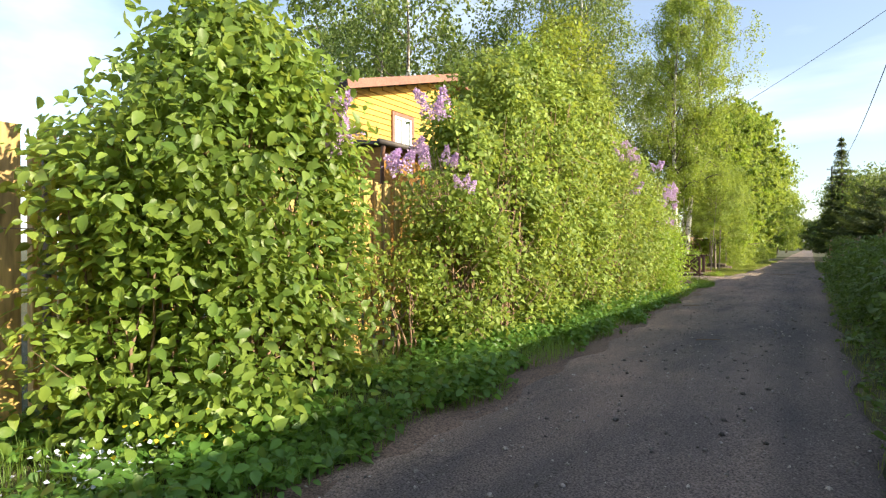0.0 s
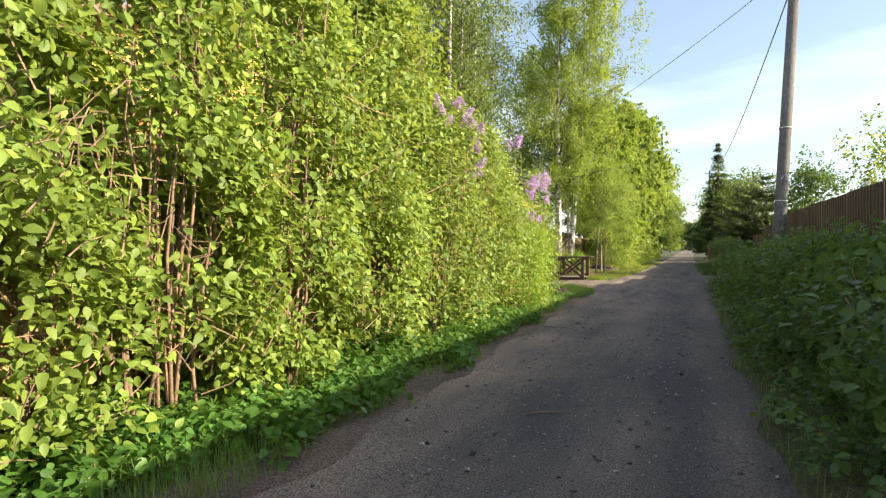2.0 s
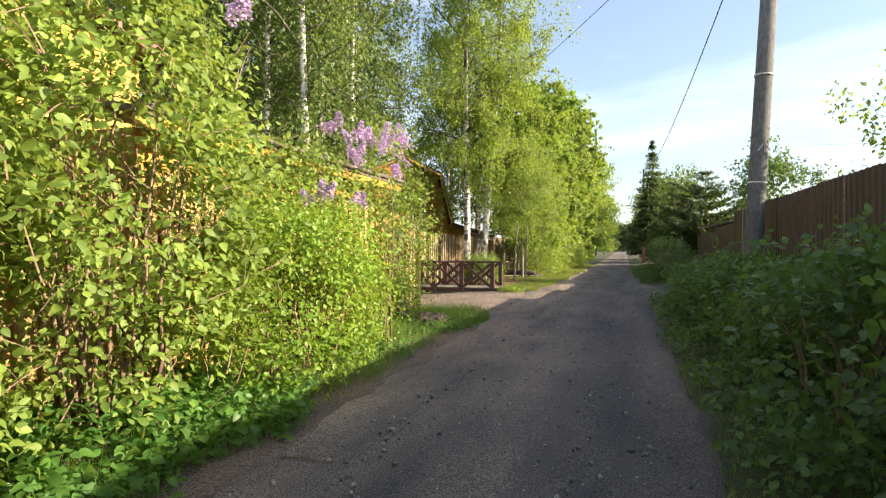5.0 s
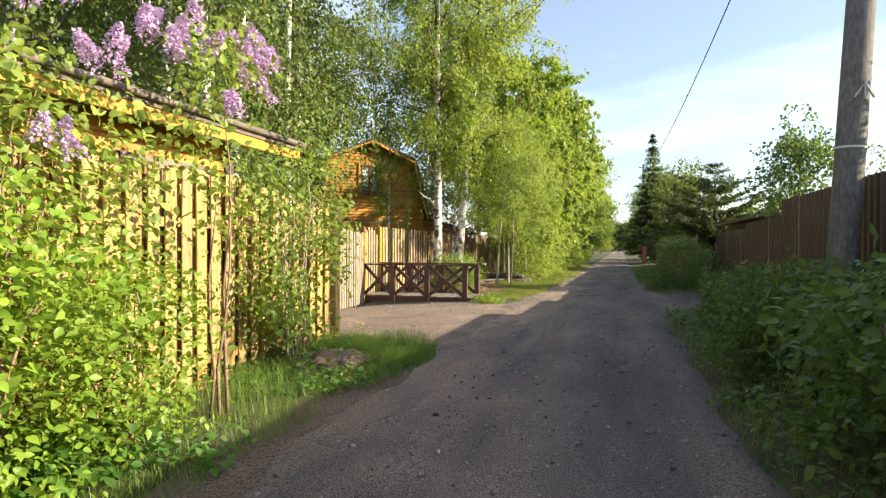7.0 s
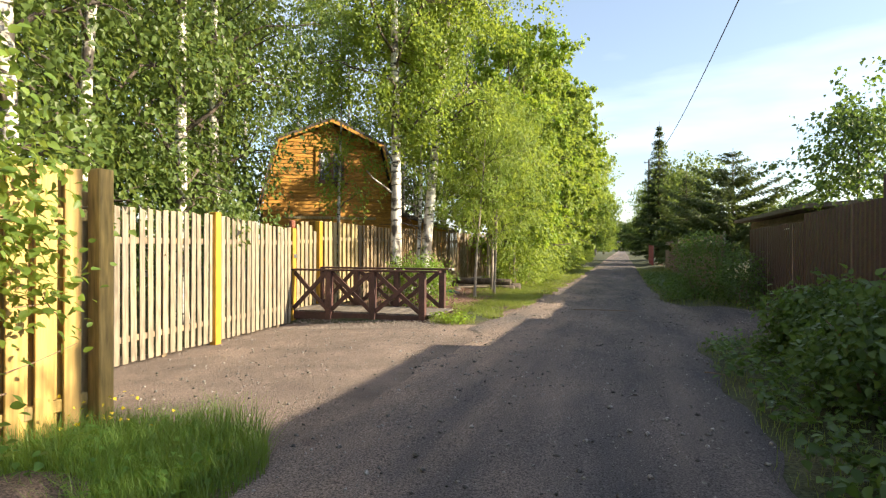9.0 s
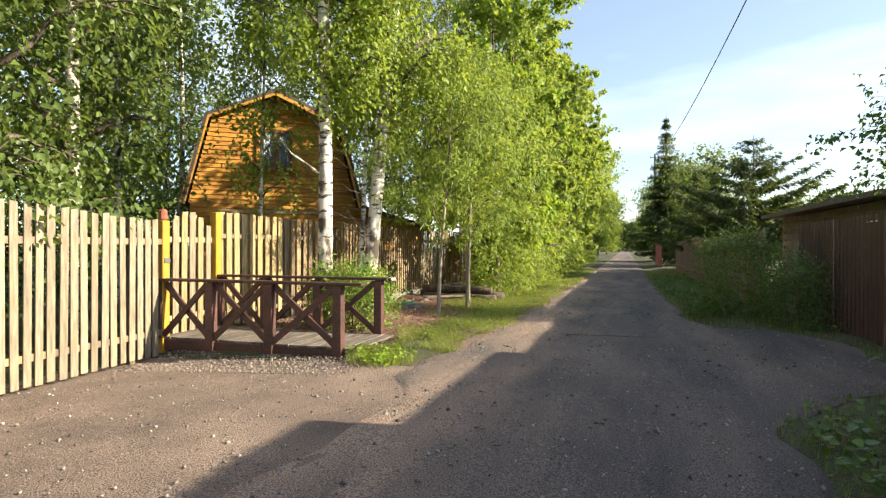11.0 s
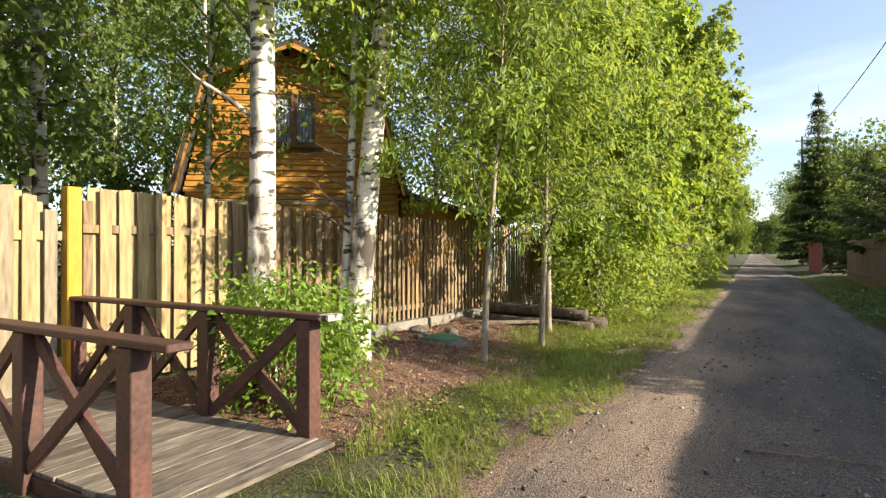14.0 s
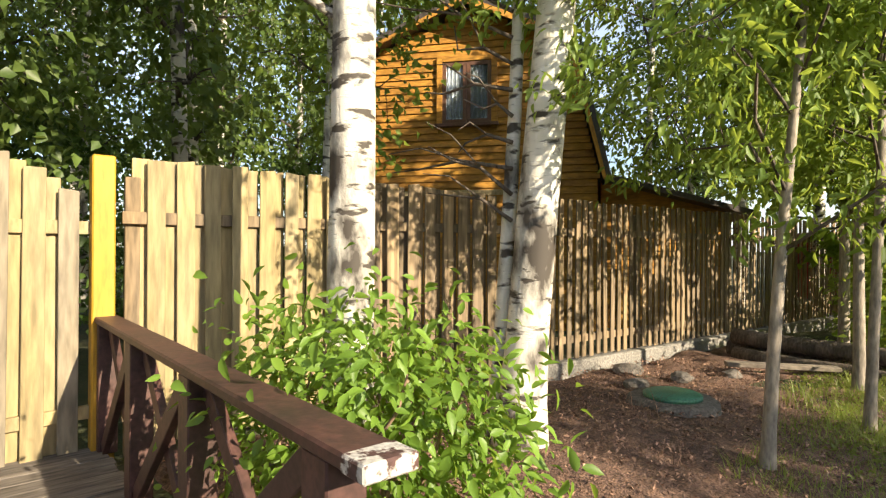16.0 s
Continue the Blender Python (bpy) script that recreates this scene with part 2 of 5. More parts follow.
M_pole = mat("pole_concrete", (0.15, 0.143, 0.14), (0.095, 0.09, 0.088), 1.5, 0.9, 0.4, (1, 1, 0.3), 30.0, stain=0.4)
M_chalk = mat("white_paint_marks", (0.6, 0.6, 0.58), (0.4, 0.4, 0.39), 8.0, 0.8, 0.2)
M_wire = mat("black_cable", (0.02, 0.02, 0.022), (0.014, 0.014, 0.016), 5.0, 0.6, 0.0)
M_bark = mat("grey_brown_bark", (0.16, 0.125, 0.1), (0.06, 0.048, 0.04), 6.0, 0.95, 0.8, (1, 1, 0.3), 40.0, stain=0.5, bump_size=0.02)
M_pale_bark = mat("pale_sapling_bark", (0.34, 0.29, 0.24), (0.2, 0.17, 0.14), 6.0, 0.9, 0.4, (1, 1, 0.3), 40.0, stain=0.4)
M_twig = mat("dry_twigs", (0.3, 0.2, 0.13), (0.15, 0.1, 0.07), 6.0, 0.95, 0.4, (1, 1, 0.3), 40.0, coords="World")
M_birch = birch_mat("birch_bark")
M_glass_frame = mat("brown_window_frame", (0.16, 0.075, 0.05), (0.1, 0.05, 0.035), 4.0, 0.55, 0.2)
M_white = mat("white_paint", (0.78, 0.77, 0.74), (0.68, 0.67, 0.64), 4.0, 0.5, 0.1)
# blue-grey of the sky's reflection in the panes is mixed into the curtain
M_curtain = mat("sky_tinted_net_curtain", (0.3, 0.32, 0.35), (0.16, 0.18, 0.21), 12.0, 0.9, 0.2, (3, 3, 0.5), 40.0)
M_dark = mat("unlit_hollow", (0.02, 0.018, 0.016), (0.012, 0.011, 0.01), 3.0, 0.9, 0.0)
M_green_lid = mat("green_plastic_lid", (0.075, 0.23, 0.145), (0.045, 0.15, 0.1), 6.0, 0.5, 0.2)
M_red = mat("red_paint", (0.4, 0.03, 0.035), (0.25, 0.02, 0.025), 3.0, 0.6, 0.2)
M_brick = mat("red_brick", (0.4, 0.13, 0.07), (0.26, 0.09, 0.06), 9.0, 0.9, 0.4, random_amount=0.15)
M_steel = mat("grey_steel", (0.45, 0.45, 0.46), (0.3, 0.3, 0.31), 8.0, 0.35, 0.1, metal=0.9)

M_glass = bpy.data.materials.new("window_glass")
M_glass.use_nodes = True
gb = M_glass.node_tree.nodes["Principled BSDF"]
gb.inputs["Base Color"].default_value = (0.9, 0.95, 1, 1)
gb.inputs["Roughness"].default_value = 0.03
gb.inputs["Transmission Weight"].default_value = 1.0
gb.inputs["IOR"].default_value = 1.45

L_lilac = leaf_mat("lilac_leaves", (0.25, 0.335, 0.06), (0.1, 0.165, 0.03), (0.56, 0.64, 0.1), 0.55, 0.36)
L_lilac_b = leaf_mat("broad_green_leaves", (0.2, 0.285, 0.052), (0.085, 0.16, 0.03), (0.44, 0.52, 0.07))
L_yellow = leaf_mat("yellow_green_leaves", (0.2, 0.26, 0.03), (0.13, 0.2, 0.025), (0.46, 0.5, 0.05))
L_bright = leaf_mat("bright_shrub_leaves", (0.23, 0.345, 0.04), (0.13, 0.235, 0.028), (0.5, 0.6, 0.06))
L_birch = leaf_mat("birch_leaves", (0.225, 0.305, 0.05), (0.1, 0.165, 0.03), (0.5, 0.59, 0.075), 0.5, 0.46)
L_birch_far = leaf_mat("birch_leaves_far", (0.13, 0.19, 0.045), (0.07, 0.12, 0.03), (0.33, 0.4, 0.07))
L_rowan = leaf_mat("rowan_leaves", (0.2, 0.29, 0.05), (0.095, 0.165, 0.03), (0.5, 0.58, 0.08), 0.5, 0.46)
L_elder = leaf_mat("elder_leaves", (0.2, 0.33, 0.05), (0.11, 0.2, 0.03), (0.45, 0.58, 0.07))
# shade is put into this darker green: hedge, weeds, undergrowth, one backlit tree
L_hedge = leaf_mat("shade_dark_leaves", (0.11, 0.18, 0.042), (0.04, 0.082, 0.022), (0.2, 0.3, 0.045))
L_weed = leaf_mat("ground_weed_leaves", (0.11, 0.23, 0.045), (0.06, 0.14, 0.03), (0.3, 0.48, 0.07))
L_grass = leaf_mat("grass_blades", (0.235, 0.27, 0.06), (0.12, 0.18, 0.035), (0.42, 0.48, 0.08))
L_lush = leaf_mat("lush_grass_blades", (0.16, 0.265, 0.05), (0.085, 0.165, 0.032), (0.36, 0.48, 0.07))
L_spruce = leaf_mat("spruce_needles", (0.075, 0.11, 0.035), (0.035, 0.06, 0.025), (0.2, 0.25, 0.05), 0.6, 0.3)
L_flower = leaf_mat("lilac_flowers", (0.6, 0.44, 0.66), (0.48, 0.32, 0.56), (0.66, 0.5, 0.7), 0.6, 0.3)
L_white_flower = leaf_mat("white_blue_flowers", (0.6, 0.65, 0.8), (0.5, 0.54, 0.7), (0.6, 0.64, 0.75), 0.6, 0.3)
L_yellow_flower = leaf_mat("yellow_flowers", (0.7, 0.55, 0.03), (0.6, 0.45, 0.02), (0.7, 0.55, 0.05), 0.6, 0.3)


# ---- mesh tools ----
def mesh_of(name, verts, faces, material, smooth=False):
    me = bpy.data.meshes.new(name)
    me.from_pydata([tuple(v) for v in verts], [], faces)
    me.materials.append(material)
    if smooth:
        me.polygons.foreach_set("use_smooth", [True] * len(me.polygons))
    me.update()
    return me


def fast_mesh(name, verts, faces, material):
    """Mesh from an (n, 3) array and an (m, 3) array of triangles."""
    me = bpy.data.meshes.new(name)
    nv, nf = len(verts), len(faces)
    me.vertices.add(nv)
    me.vertices.foreach_set("co", np.asarray(verts, dtype=np.float32).ravel())
    me.loops.add(nf * 3)
    me.loops.foreach_set("vertex_index", np.asarray(faces, dtype=np.int32).ravel())
    me.polygons.add(nf)
    me.polygons.foreach_set("loop_start", np.arange(0, nf * 3, 3, dtype=np.int32))
    me.materials.append(material)
    me.update(calc_edges=True)
    return me


def child(name, me, parent, label="", m=None, kind=""):
    ob = new(name, me)
    ob.parent = parent
    if m is not None:
        ob.matrix_local = m
    return tagged(ob, label, kind=kind)


def part(name, bm, material, parent, label="", m=None):
    me = bpy.data.meshes.new(name)
    bm.to_mesh(me)
    bm.free()
    me.materials.append(material)
    return child(name, me, parent, label, m)


def thing(name, x, y, z=0.0, rz=0.0, label="", category="", group="", kind=""):
    ob = new(name)
    ob.empty_display_size = 0.1
    ob.matrix_world = pose(x, y, z, 0, 0, rz)
    return tagged(ob, label, category, group, kind)


def box(bm, x0, x1, y0, y1, z0, z1, bevel=0.0):
    r = bmesh.ops.create_cube(bm, size=1.0, matrix=Matrix.Translation(((x0 + x1) / 2, (y0 + y1) / 2, (z0 + z1) / 2)) @ Matrix.Diagonal((x1 - x0, y1 - y0, z1 - z0, 1)))
    if bevel:
        edges = list({e for v in r["verts"] for e in v.link_edges})
        bmesh.ops.bevel(bm, geom=edges, offset=bevel, segments=1, affect="EDGES")
    return bm


def boxed(x0, x1, y0, y1, z0, z1, bevel=0.0):
    return box(bmesh.new(), x0, x1, y0, y1, z0, z1, bevel)


def tube(path, radii, sides=8):
    """Verts and faces of a tapered tube along a path."""
    path = [Vector(p) for p in path]
    verts, faces = [], []
    for i, p in enumerate(path):
        d = (path[min(i + 1, len(path) - 1)] - path[max(i - 1, 0)]).normalized()
        a = d.cross(Vector((0.31, 0.95, 0.07)))
        if a.length < 1e-3:
            a = d.cross(Vector((1, 0, 0)))
        a.normalize()
        b = d.cross(a)
        for k in range(sides):
            t = 2 * math.pi * k / sides
            verts.append(p + (a * math.cos(t) + b * math.sin(t)) * radii[i])
    for i in range(len(path) - 1):
        for k in range(sides):
            faces.append((i * sides + k, i * sides + (k + 1) % sides, (i + 1) * sides + (k + 1) % sides, (i + 1) * sides + k))
    faces.append(tuple(range(sides))[::-1])
    faces.append(tuple(range((len(path) - 1) * sides, len(path) * sides)))
    return verts, faces


def join(lists):
    verts, faces = [], []
    for v, f in lists:
        o = len(verts)
        verts += v
        faces += [tuple(i + o for i in q) for q in f]
    return verts, faces


def leaves(pos, way, size, width=0.6, fold=0.25, droop=0.25, rng=None, detail=True, face=None):
    """Folded pointed leaves: a leaf at each pos, its tip along way. Returns verts and triangles."""
    n = len(pos)
    way = way / (np.linalg.norm(way, axis=1, keepdims=True) + 1e-9)
    up = rng.normal(0, 0.45, (n, 3)) + np.array([0, 0, 1.0])
    if face is not None:
        up = rng.normal(0, 0.5, (n, 3)) + np.array([0, 0, 0.65]) + face * 0.6
    side = np.cross(way, up)
    side /= np.linalg.norm(side, axis=1, keepdims=True) + 1e-9
    nor = np.cross(side, way)
    L = size[:, None]
    W = L * width * 0.5
    f = L * fold * 0.35
    if detail:
        base = pos
        bend = nor * L * droop
        rims = [pos + way * L * a + side * W * b * s + nor * f * c - bend * a * a
                for s, order in ((-1, 1), (1, -1)) for a, b, c in ((0.16, 0.72, 0.7), (0.42, 1.0, 1.0), (0.72, 0.68, 0.6))[::order]]
        spine = pos + way * L * 0.45 - bend * 0.2
        tip = pos + way * L - bend
        v = np.stack([base, *rims[:3], tip, *rims[3:], spine], 1).reshape(-1, 3)
        t = np.array([[8, i + 1, i] for i in range(4)] + [[8, i + 1, i] for i in range(4, 7)] + [[8, 0, 7]])
        k = 9
    else:
        l1 = pos + way * L * 0.42 - side * W + nor * f
        r1 = pos + way * L * 0.42 + side * W + nor * f
        tip = pos + way * L - nor * L * droop
        v = np.stack([pos, l1, tip, r1], 1).reshape(-1, 3)
        t = np.array([[0, 2, 1], [0, 3, 2]])
        k = 4
    faces = (np.arange(n)[:, None, None] * k + t[None]).reshape(-1, 3)
    return v, faces


def blades(pos, height, width, rng, lean=0.45):
    """Grass blades: bent, tapered, three triangles each."""
    n = len(pos)
    az = rng.uniform(0, 2 * np.pi, n)
    d = np.stack([np.cos(az), np.sin(az), np.zeros(n)], 1)
    s = np.stack([-np.sin(az), np.cos(az), np.zeros(n)], 1)
    k = (rng.uniform(0.1, 1, n) * lean * height)[:, None]
    H = height[:, None]
    w = width[:, None] * 0.5
    up = np.array([0, 0, 1.0])
    a, b = pos - s * w, pos + s * w
    m = pos + up * H * 0.55 + d * k * 0.35
    c, e = m - s * w * 0.8, m + s * w * 0.8
    tip = pos + up * H * 0.95 + d * k
    v = np.stack([a, b, c, e, tip], 1).reshape(-1, 3)
    t = np.array([[0, 1, 3], [0, 3, 2], [2, 3, 4]])
    return v, (np.arange(n)[:, None, None] * 5 + t[None]).reshape(-1, 3)


def wobble(d, seed):
    """Smooth lumps over directions, for outlines that are not round."""
    o = seed * 7.13
    return (np.sin(d[:, 0] * 3.1 + o) + np.sin(d[:, 1] * 3.7 + o * 1.7) + np.sin(d[:, 2] * 4.3 + o * 0.6) + 0.7 * np.sin(d[:, 0] * 7.1 + d[:, 2] * 5.2 + o)) / 3.7


# ---- plants ----
def bush(name, label, x, y, rx, ry, h, count, leaf, material, seed, low=0.05, stems=9, group="", category="bush", lumps=0.2, fill=0.42, profile=(0.62, 1.0, 0.35),
         stem_mat=None, rz=0.0, per=11, spread=0.13, detail=True, width=0.62, stem_r=0.014, hang=0.25, gaps=-0.45, twigs=0):
    """A shrub: stems that fan out, and leaves in sprays that thicken towards the outside."""
    rng = np.random.default_rng(seed)
    t = thing(name, x, y, ground_z(x, y), rz, label, category, group)
    n = max(1, count // per)
    zn = rng.uniform(low, 1.0, n) ** 0.9
    az = rng.uniform(0, 2 * np.pi, n)
    rho = rng.uniform(0, 1, n) ** fill
    p0, p1, p2 = profile
    prof = np.where(zn < 0.5, p0 + (p1 - p0) * np.sin(zn / 0.5 * np.pi / 2), p1 - (p1 - p2) * (np.maximum(zn - 0.5, 0) / 0.5) ** 2.2)
    prof *= np.where(zn > 0.85, np.sqrt(np.clip((1.06 - zn) / 0.21, 0, 1)), 1)
    d = np.stack([np.cos(az), np.sin(az), zn * 2.2], 1)
    r = prof * rho * (1 + lumps * wobble(d, seed))
    c = np.stack([np.cos(az) * rx * r, np.sin(az) * ry * r, zn * h * (1 + 0.09 * wobble(d[:, [1, 0, 2]], seed + 3))], 1)
    wx, wy, wz = c[:, 0] + x, c[:, 1] + y, c[:, 2]
    holes = np.sin(wx * 3.3 + seed) * np.sin(wy * 3.9 + wz * 1.3) + np.sin(wz * 4.6 + wy * 2.1 + seed) * 0.7 + np.sin(wy * 8.3 - wz * 6.7) * 0.45
    kept = holes > gaps
    c, az, n = c[kept], az[kept], int(kept.sum())
    out = np.stack([np.cos(az), np.sin(az), np.full(n, 0.12)], 1)
    pos = np.repeat(c, per, 0) + rng.normal(0, spread, (n * per, 3))
    way = np.repeat(out, per, 0) * 0.7 + rng.normal(0, 0.6, (n * per, 3)) - np.array([0, 0, hang])
    size = leaf * rng.uniform(0.55, 1.2, n * per)
    pos[:, 2] = np.maximum(pos[:, 2], 0.04)
    v, f = leaves(pos, way, size, width, rng=rng, detail=detail, face=np.repeat(out, per, 0))
    child("foliage", fast_mesh("foliage", v, f, material), t, kind="stuff")
    for i in range(stems):
        a = rng.uniform(0, 2 * np.pi)
        k = rng.uniform(0.25, 0.8)
        top = np.array([np.cos(a) * rx * k, np.sin(a) * ry * k, h * rng.uniform(0.55, 0.88)])
        b0 = np.array([np.cos(a) * rx * 0.3 * k, np.sin(a) * ry * 0.45 * k, -0.08])
        path = [b0 + (top - b0) * s + np.array([rng.normal(0, 0.04), rng.normal(0, 0.04), 0]) + np.array([0, 0, 0.1 * math.sin(s * 3.1)]) for s in np.linspace(0, 1, 6)]
        rad = [stem_r * (1.15 - 0.85 * s) * rng.uniform(0.9, 1.2) for s in np.linspace(0, 1, 6)]
        vv, ff = tube(path, rad, 5)
        child("stem", mesh_of("stem", vv, ff, stem_mat or M_twig, True), t)
    if twigs:
        tubes = []
        for i in range(twigs):
            a, k, z = rng.uniform(0, 2 * np.pi), rng.uniform(0.3, 0.95), rng.uniform(0.05, 0.75) * h
            o = np.array([np.cos(a) * rx * k, np.sin(a) * ry * k, z])
            d = rng.normal(0, 1, 3) * np.array([0.3, 0.6, 0.5]) + np.array([0, 0, 0.35])
            L = rng.uniform(0.25, 0.7)
            tubes.append(tube([o, o + d * L * 0.5 + rng.normal(0, 0.03, 3), o + d * L], [0.006, 0.004, 0.002], 3))
        v, f = join(tubes)
        child("twig_tangle", mesh_of("twig_tangle", v, f, M_twig), t, "bare dry twigs", kind="stuff")
    return t


def tree(name, label, x, y, h, r, base, spread, count, leaf, material, seed, bark=None, group="", category="tree", lean=(0, 0), limbs=16, per=14, clump=0.3,
         hang=0.9, shape="birch", detail=False, sides=10, width=0.75, near=False, rise=0.55):
    """A tree: tapered wavering trunk, limbs with side twigs, and leaves in sprays along them."""
    rng = np.random.default_rng(seed)
    bark = bark or M_birch
    t = thing(name, x, y, ground_z(x, y), 0, label, category, group)
    ph = rng.uniform(0, 6, 4)

    def axis(s):
        return np.array([lean[0] * s * h + 0.012 * h * math.sin(s * 5 + ph[0]) * s, lean[1] * s * h + 0.012 * h * math.sin(s * 6 + ph[1]) * s, s * h])

    ss = np.concatenate([[-0.02, 0.0, 0.02, 0.05], np.linspace(0.1, 0.985, 12)])
    rad = [r * (1.35 if s < 0.01 else 1.12 if s < 0.03 else 1.0) * max(0.06, (1 - s) ** 0.8) for s in ss]
    v, f = tube([axis(s) for s in ss], rad, sides)
    child("trunk", mesh_of("trunk", v, f, bark, True), t)
    tubes, centres, ways = [], [], []
    for i in range(limbs):
        s = base + (0.97 - base) * ((i + rng.uniform(0.1, 0.9)) / limbs)
        q = (s - base) / (1 - base)
        if shape == "birch":
            reach = spread * (0.45 + 1.1 * q) if q < 0.45 else spread * (1.0 - 0.85 * ((q - 0.45) / 0.55) ** 1.4)
        else:
            reach = spread * math.sqrt(max(0.03, 1 - (2 * q - 0.85) ** 2 / 1.4))
        reach *= rng.uniform(0.7, 1.15)
        a = i * 2.4 + rng.uniform(-0.5, 0.5)
        o = axis(s)
        d = np.array([math.cos(a), math.sin(a), 0])
        rise_h = reach * rise * rng.uniform(0.6, 1.4)
        pts = [o + d * reach * k + np.array([0, 0, rise_h * math.sin(k * 2.0)]) + rng.normal(0, 0.05, 3) * reach * (k > 0) for k in np.linspace(0, 1, 5)]
        r0 = max(0.012, r * (1 - s) * 0.5)
        tubes.append(tube(pts, [r0 * (1 - 0.85 * k) for k in np.linspace(0, 1, 5)], 5))
        for j in range(5):
            k = rng.uniform(0.25, 1.0)
            e = pts[0] + (pts[4] - pts[0]) * k + np.array([0, 0, rise_h * (math.sin(k * 2.0) - k * math.sin(2.0))])
            tw = e + rng.normal(0, 0.24 * reach + 0.12, 3) * np.array([1, 1, 0.6])
            tubes.append(tube([e, (e + tw) / 2 + np.array([0, 0, 0.06]), tw], [r0 * 0.3, r0 * 0.2, 0.003], 3))
            for w in np.linspace(0.2, 1.0, 4):
                centres.append(e + (tw - e) * w)
                ways.append(d)
    if near:
        for i in range(limbs):
            v, f = join(tubes[i * 6:i * 6 + 6])
            child("limb", mesh_of("limb", v, f, M_bark, True), t)
    else:
        v, f = join(tubes)
        child("branchwork", mesh_of("branchwork", v, f, M_bark, True), t, kind="stuff")
    centres, ways = np.array(centres), np.array(ways)
    n = max(1, count // per)
    pick = rng.integers(0, len(centres), n)
    c = centres[pick] + rng.normal(0, clump, (n, 3))
    drop = rng.uniform(0, 1, (n * per)) ** 1.5 * hang
    pos = np.repeat(c, per, 0) + rng.normal(0, clump * 0.42, (n * per, 3))
    pos[:, 2] -= drop * 0.6
    way = np.repeat(ways[pick], per, 0) * 0.5 + rng.normal(0, 0.6, (n * per, 3)) - np.array([0, 0, 0.6])
    v, f = leaves(pos, way, leaf * rng.uniform(0.6, 1.25, n * per), width, rng=rng, detail=detail, face=np.repeat(ways[pick], per, 0) + rng.normal(0, 0.5, (n * per, 3)))
    child("crown", fast_mesh("crown", v, f, material), t, kind="stuff")
    return t


def spruce(name, label, x, y, h, spread, seed, count=9000, leaf=0.22, material=None, base=0.06, open_top=False, group=""):
    """A conifer: straight trunk, whorls of drooping boughs set with short needle sprays."""
    rng = np.random.default_rng(seed)
    t = thing(name, x, y, ground_z(x, y), 0, label, "tree", group)
    v, f = tube([(0, 0, -0.1), (0, 0, h * 0.4), (0.02, 0, h)], [0.02 * h, 0.013 * h, 0.01], 8)
    child("trunk", mesh_of("trunk", v, f, M_bark, True), t)
    tubes, cs, ws, qs = [], [], [], []
    levels = int(h * (2.6 if open_top else 3.6))
    for i in range(levels):
        q = i / levels
        z = h * (base + (0.97 - base) * q) + rng.uniform(-0.25, 0.25)
        reach = spread * (1 - q) ** 0.95 + 0.08
        for j in range(6):
            a = j * 1.047 + i * 0.5 + rng.uniform(-0.3, 0.3)
            L = reach * rng.uniform(0.65, 1.2)
            d = np.array([math.cos(a), math.sin(a), 0])
            lift = (0.55 if open_top else 0.12) * rng.uniform(0.4, 1.3)
            pts = [np.array([0, 0, z]) + d * L * k + np.array([0, 0, L * (lift * k - (0.18 if open_top else 0.4) * k * (1 - 0.5 * k))]) for k in (0, 0.35, 0.7, 1)]
            tubes.append(tube(pts, [0.02, 0.014, 0.008, 0.003], 3))
            for k in np.linspace(0.12, 1, max(4, int(L * 7))):
                e = pts[0] + (pts[3] - pts[0]) * k
                cs.append(e)
                qs.append(0.45 + 0.55 * (1 - q))
                ws.append(d)
    v, f = join(tubes)
    child("branchwork", mesh_of("branchwork", v, f, M_bark), t, kind="stuff")
    cs, ws, qs = np.array(cs), np.array(ws), np.array(qs)
    pick = rng.integers(0, len(cs), count)
    small = qs[pick]
    side = np.stack([-ws[:, 1], ws[:, 0], np.zeros(len(ws))], 1)
    k = rng.uniform(-1, 1, (count, 1))
    pos = cs[pick] + side[pick] * k * 0.2 * small[:, None] + rng.normal(0, 1, (count, 3)) * np.array([0.05, 0.05, 0.05 if open_top else 0.11]) - np.array([0, 0, 0.06]) * np.abs(k)
    way = ws[pick] * 0.8 + side[pick] * k * 0.9 + rng.normal(0, 0.25, (count, 3)) - np.array([0, 0, 0.18])
    v, f = leaves(pos, way, leaf * small * rng.uniform(0.6, 1.25, count), 0.28, rng=rng, detail=False)
    child("crown", fast_mesh("crown", v, f, material or L_spruce), t, kind="stuff")
    return t


# ---- ground ----
def smooth(a, b, t):
    t = min(1.0, max(0.0, (t - a) / (b - a)))
    return t * t * (3 - 2 * t)


def ground_z(x, y):
    """Height of the ground: level lane, falling a little to the gate, a low rise of litter by the birches."""
    z = -0.09 * max(0.0, min(1.0, (-x - 4.2) / 3.4)) * 2.4 * smooth(21.5, 23.5, y) * (1 - smooth(29.0, 30.2, y))
    z += 0.16 * math.exp(-((x + 5.7) / 1.0) ** 2 - ((y - 33.2) / 1.5) ** 2)
    z += 0.10 * smooth(-3.2, -4.3, x) * (1 - smooth(20.5, 22.3, y))
    z += 0.10 * smooth(0.7, 1.5, x)
    return z


def left_edge(y):
    e = -2.36 - 0.037 * min(y, 22)
    e += 0.35 * smooth(24, 50, y) - 0.35 * smooth(28.2, 29.0, y) * (1 - smooth(30, 33, y))
    return e + 0.07 * math.sin(y * 1.9) + 0.05 * math.sin(y * 4.3 + 1)


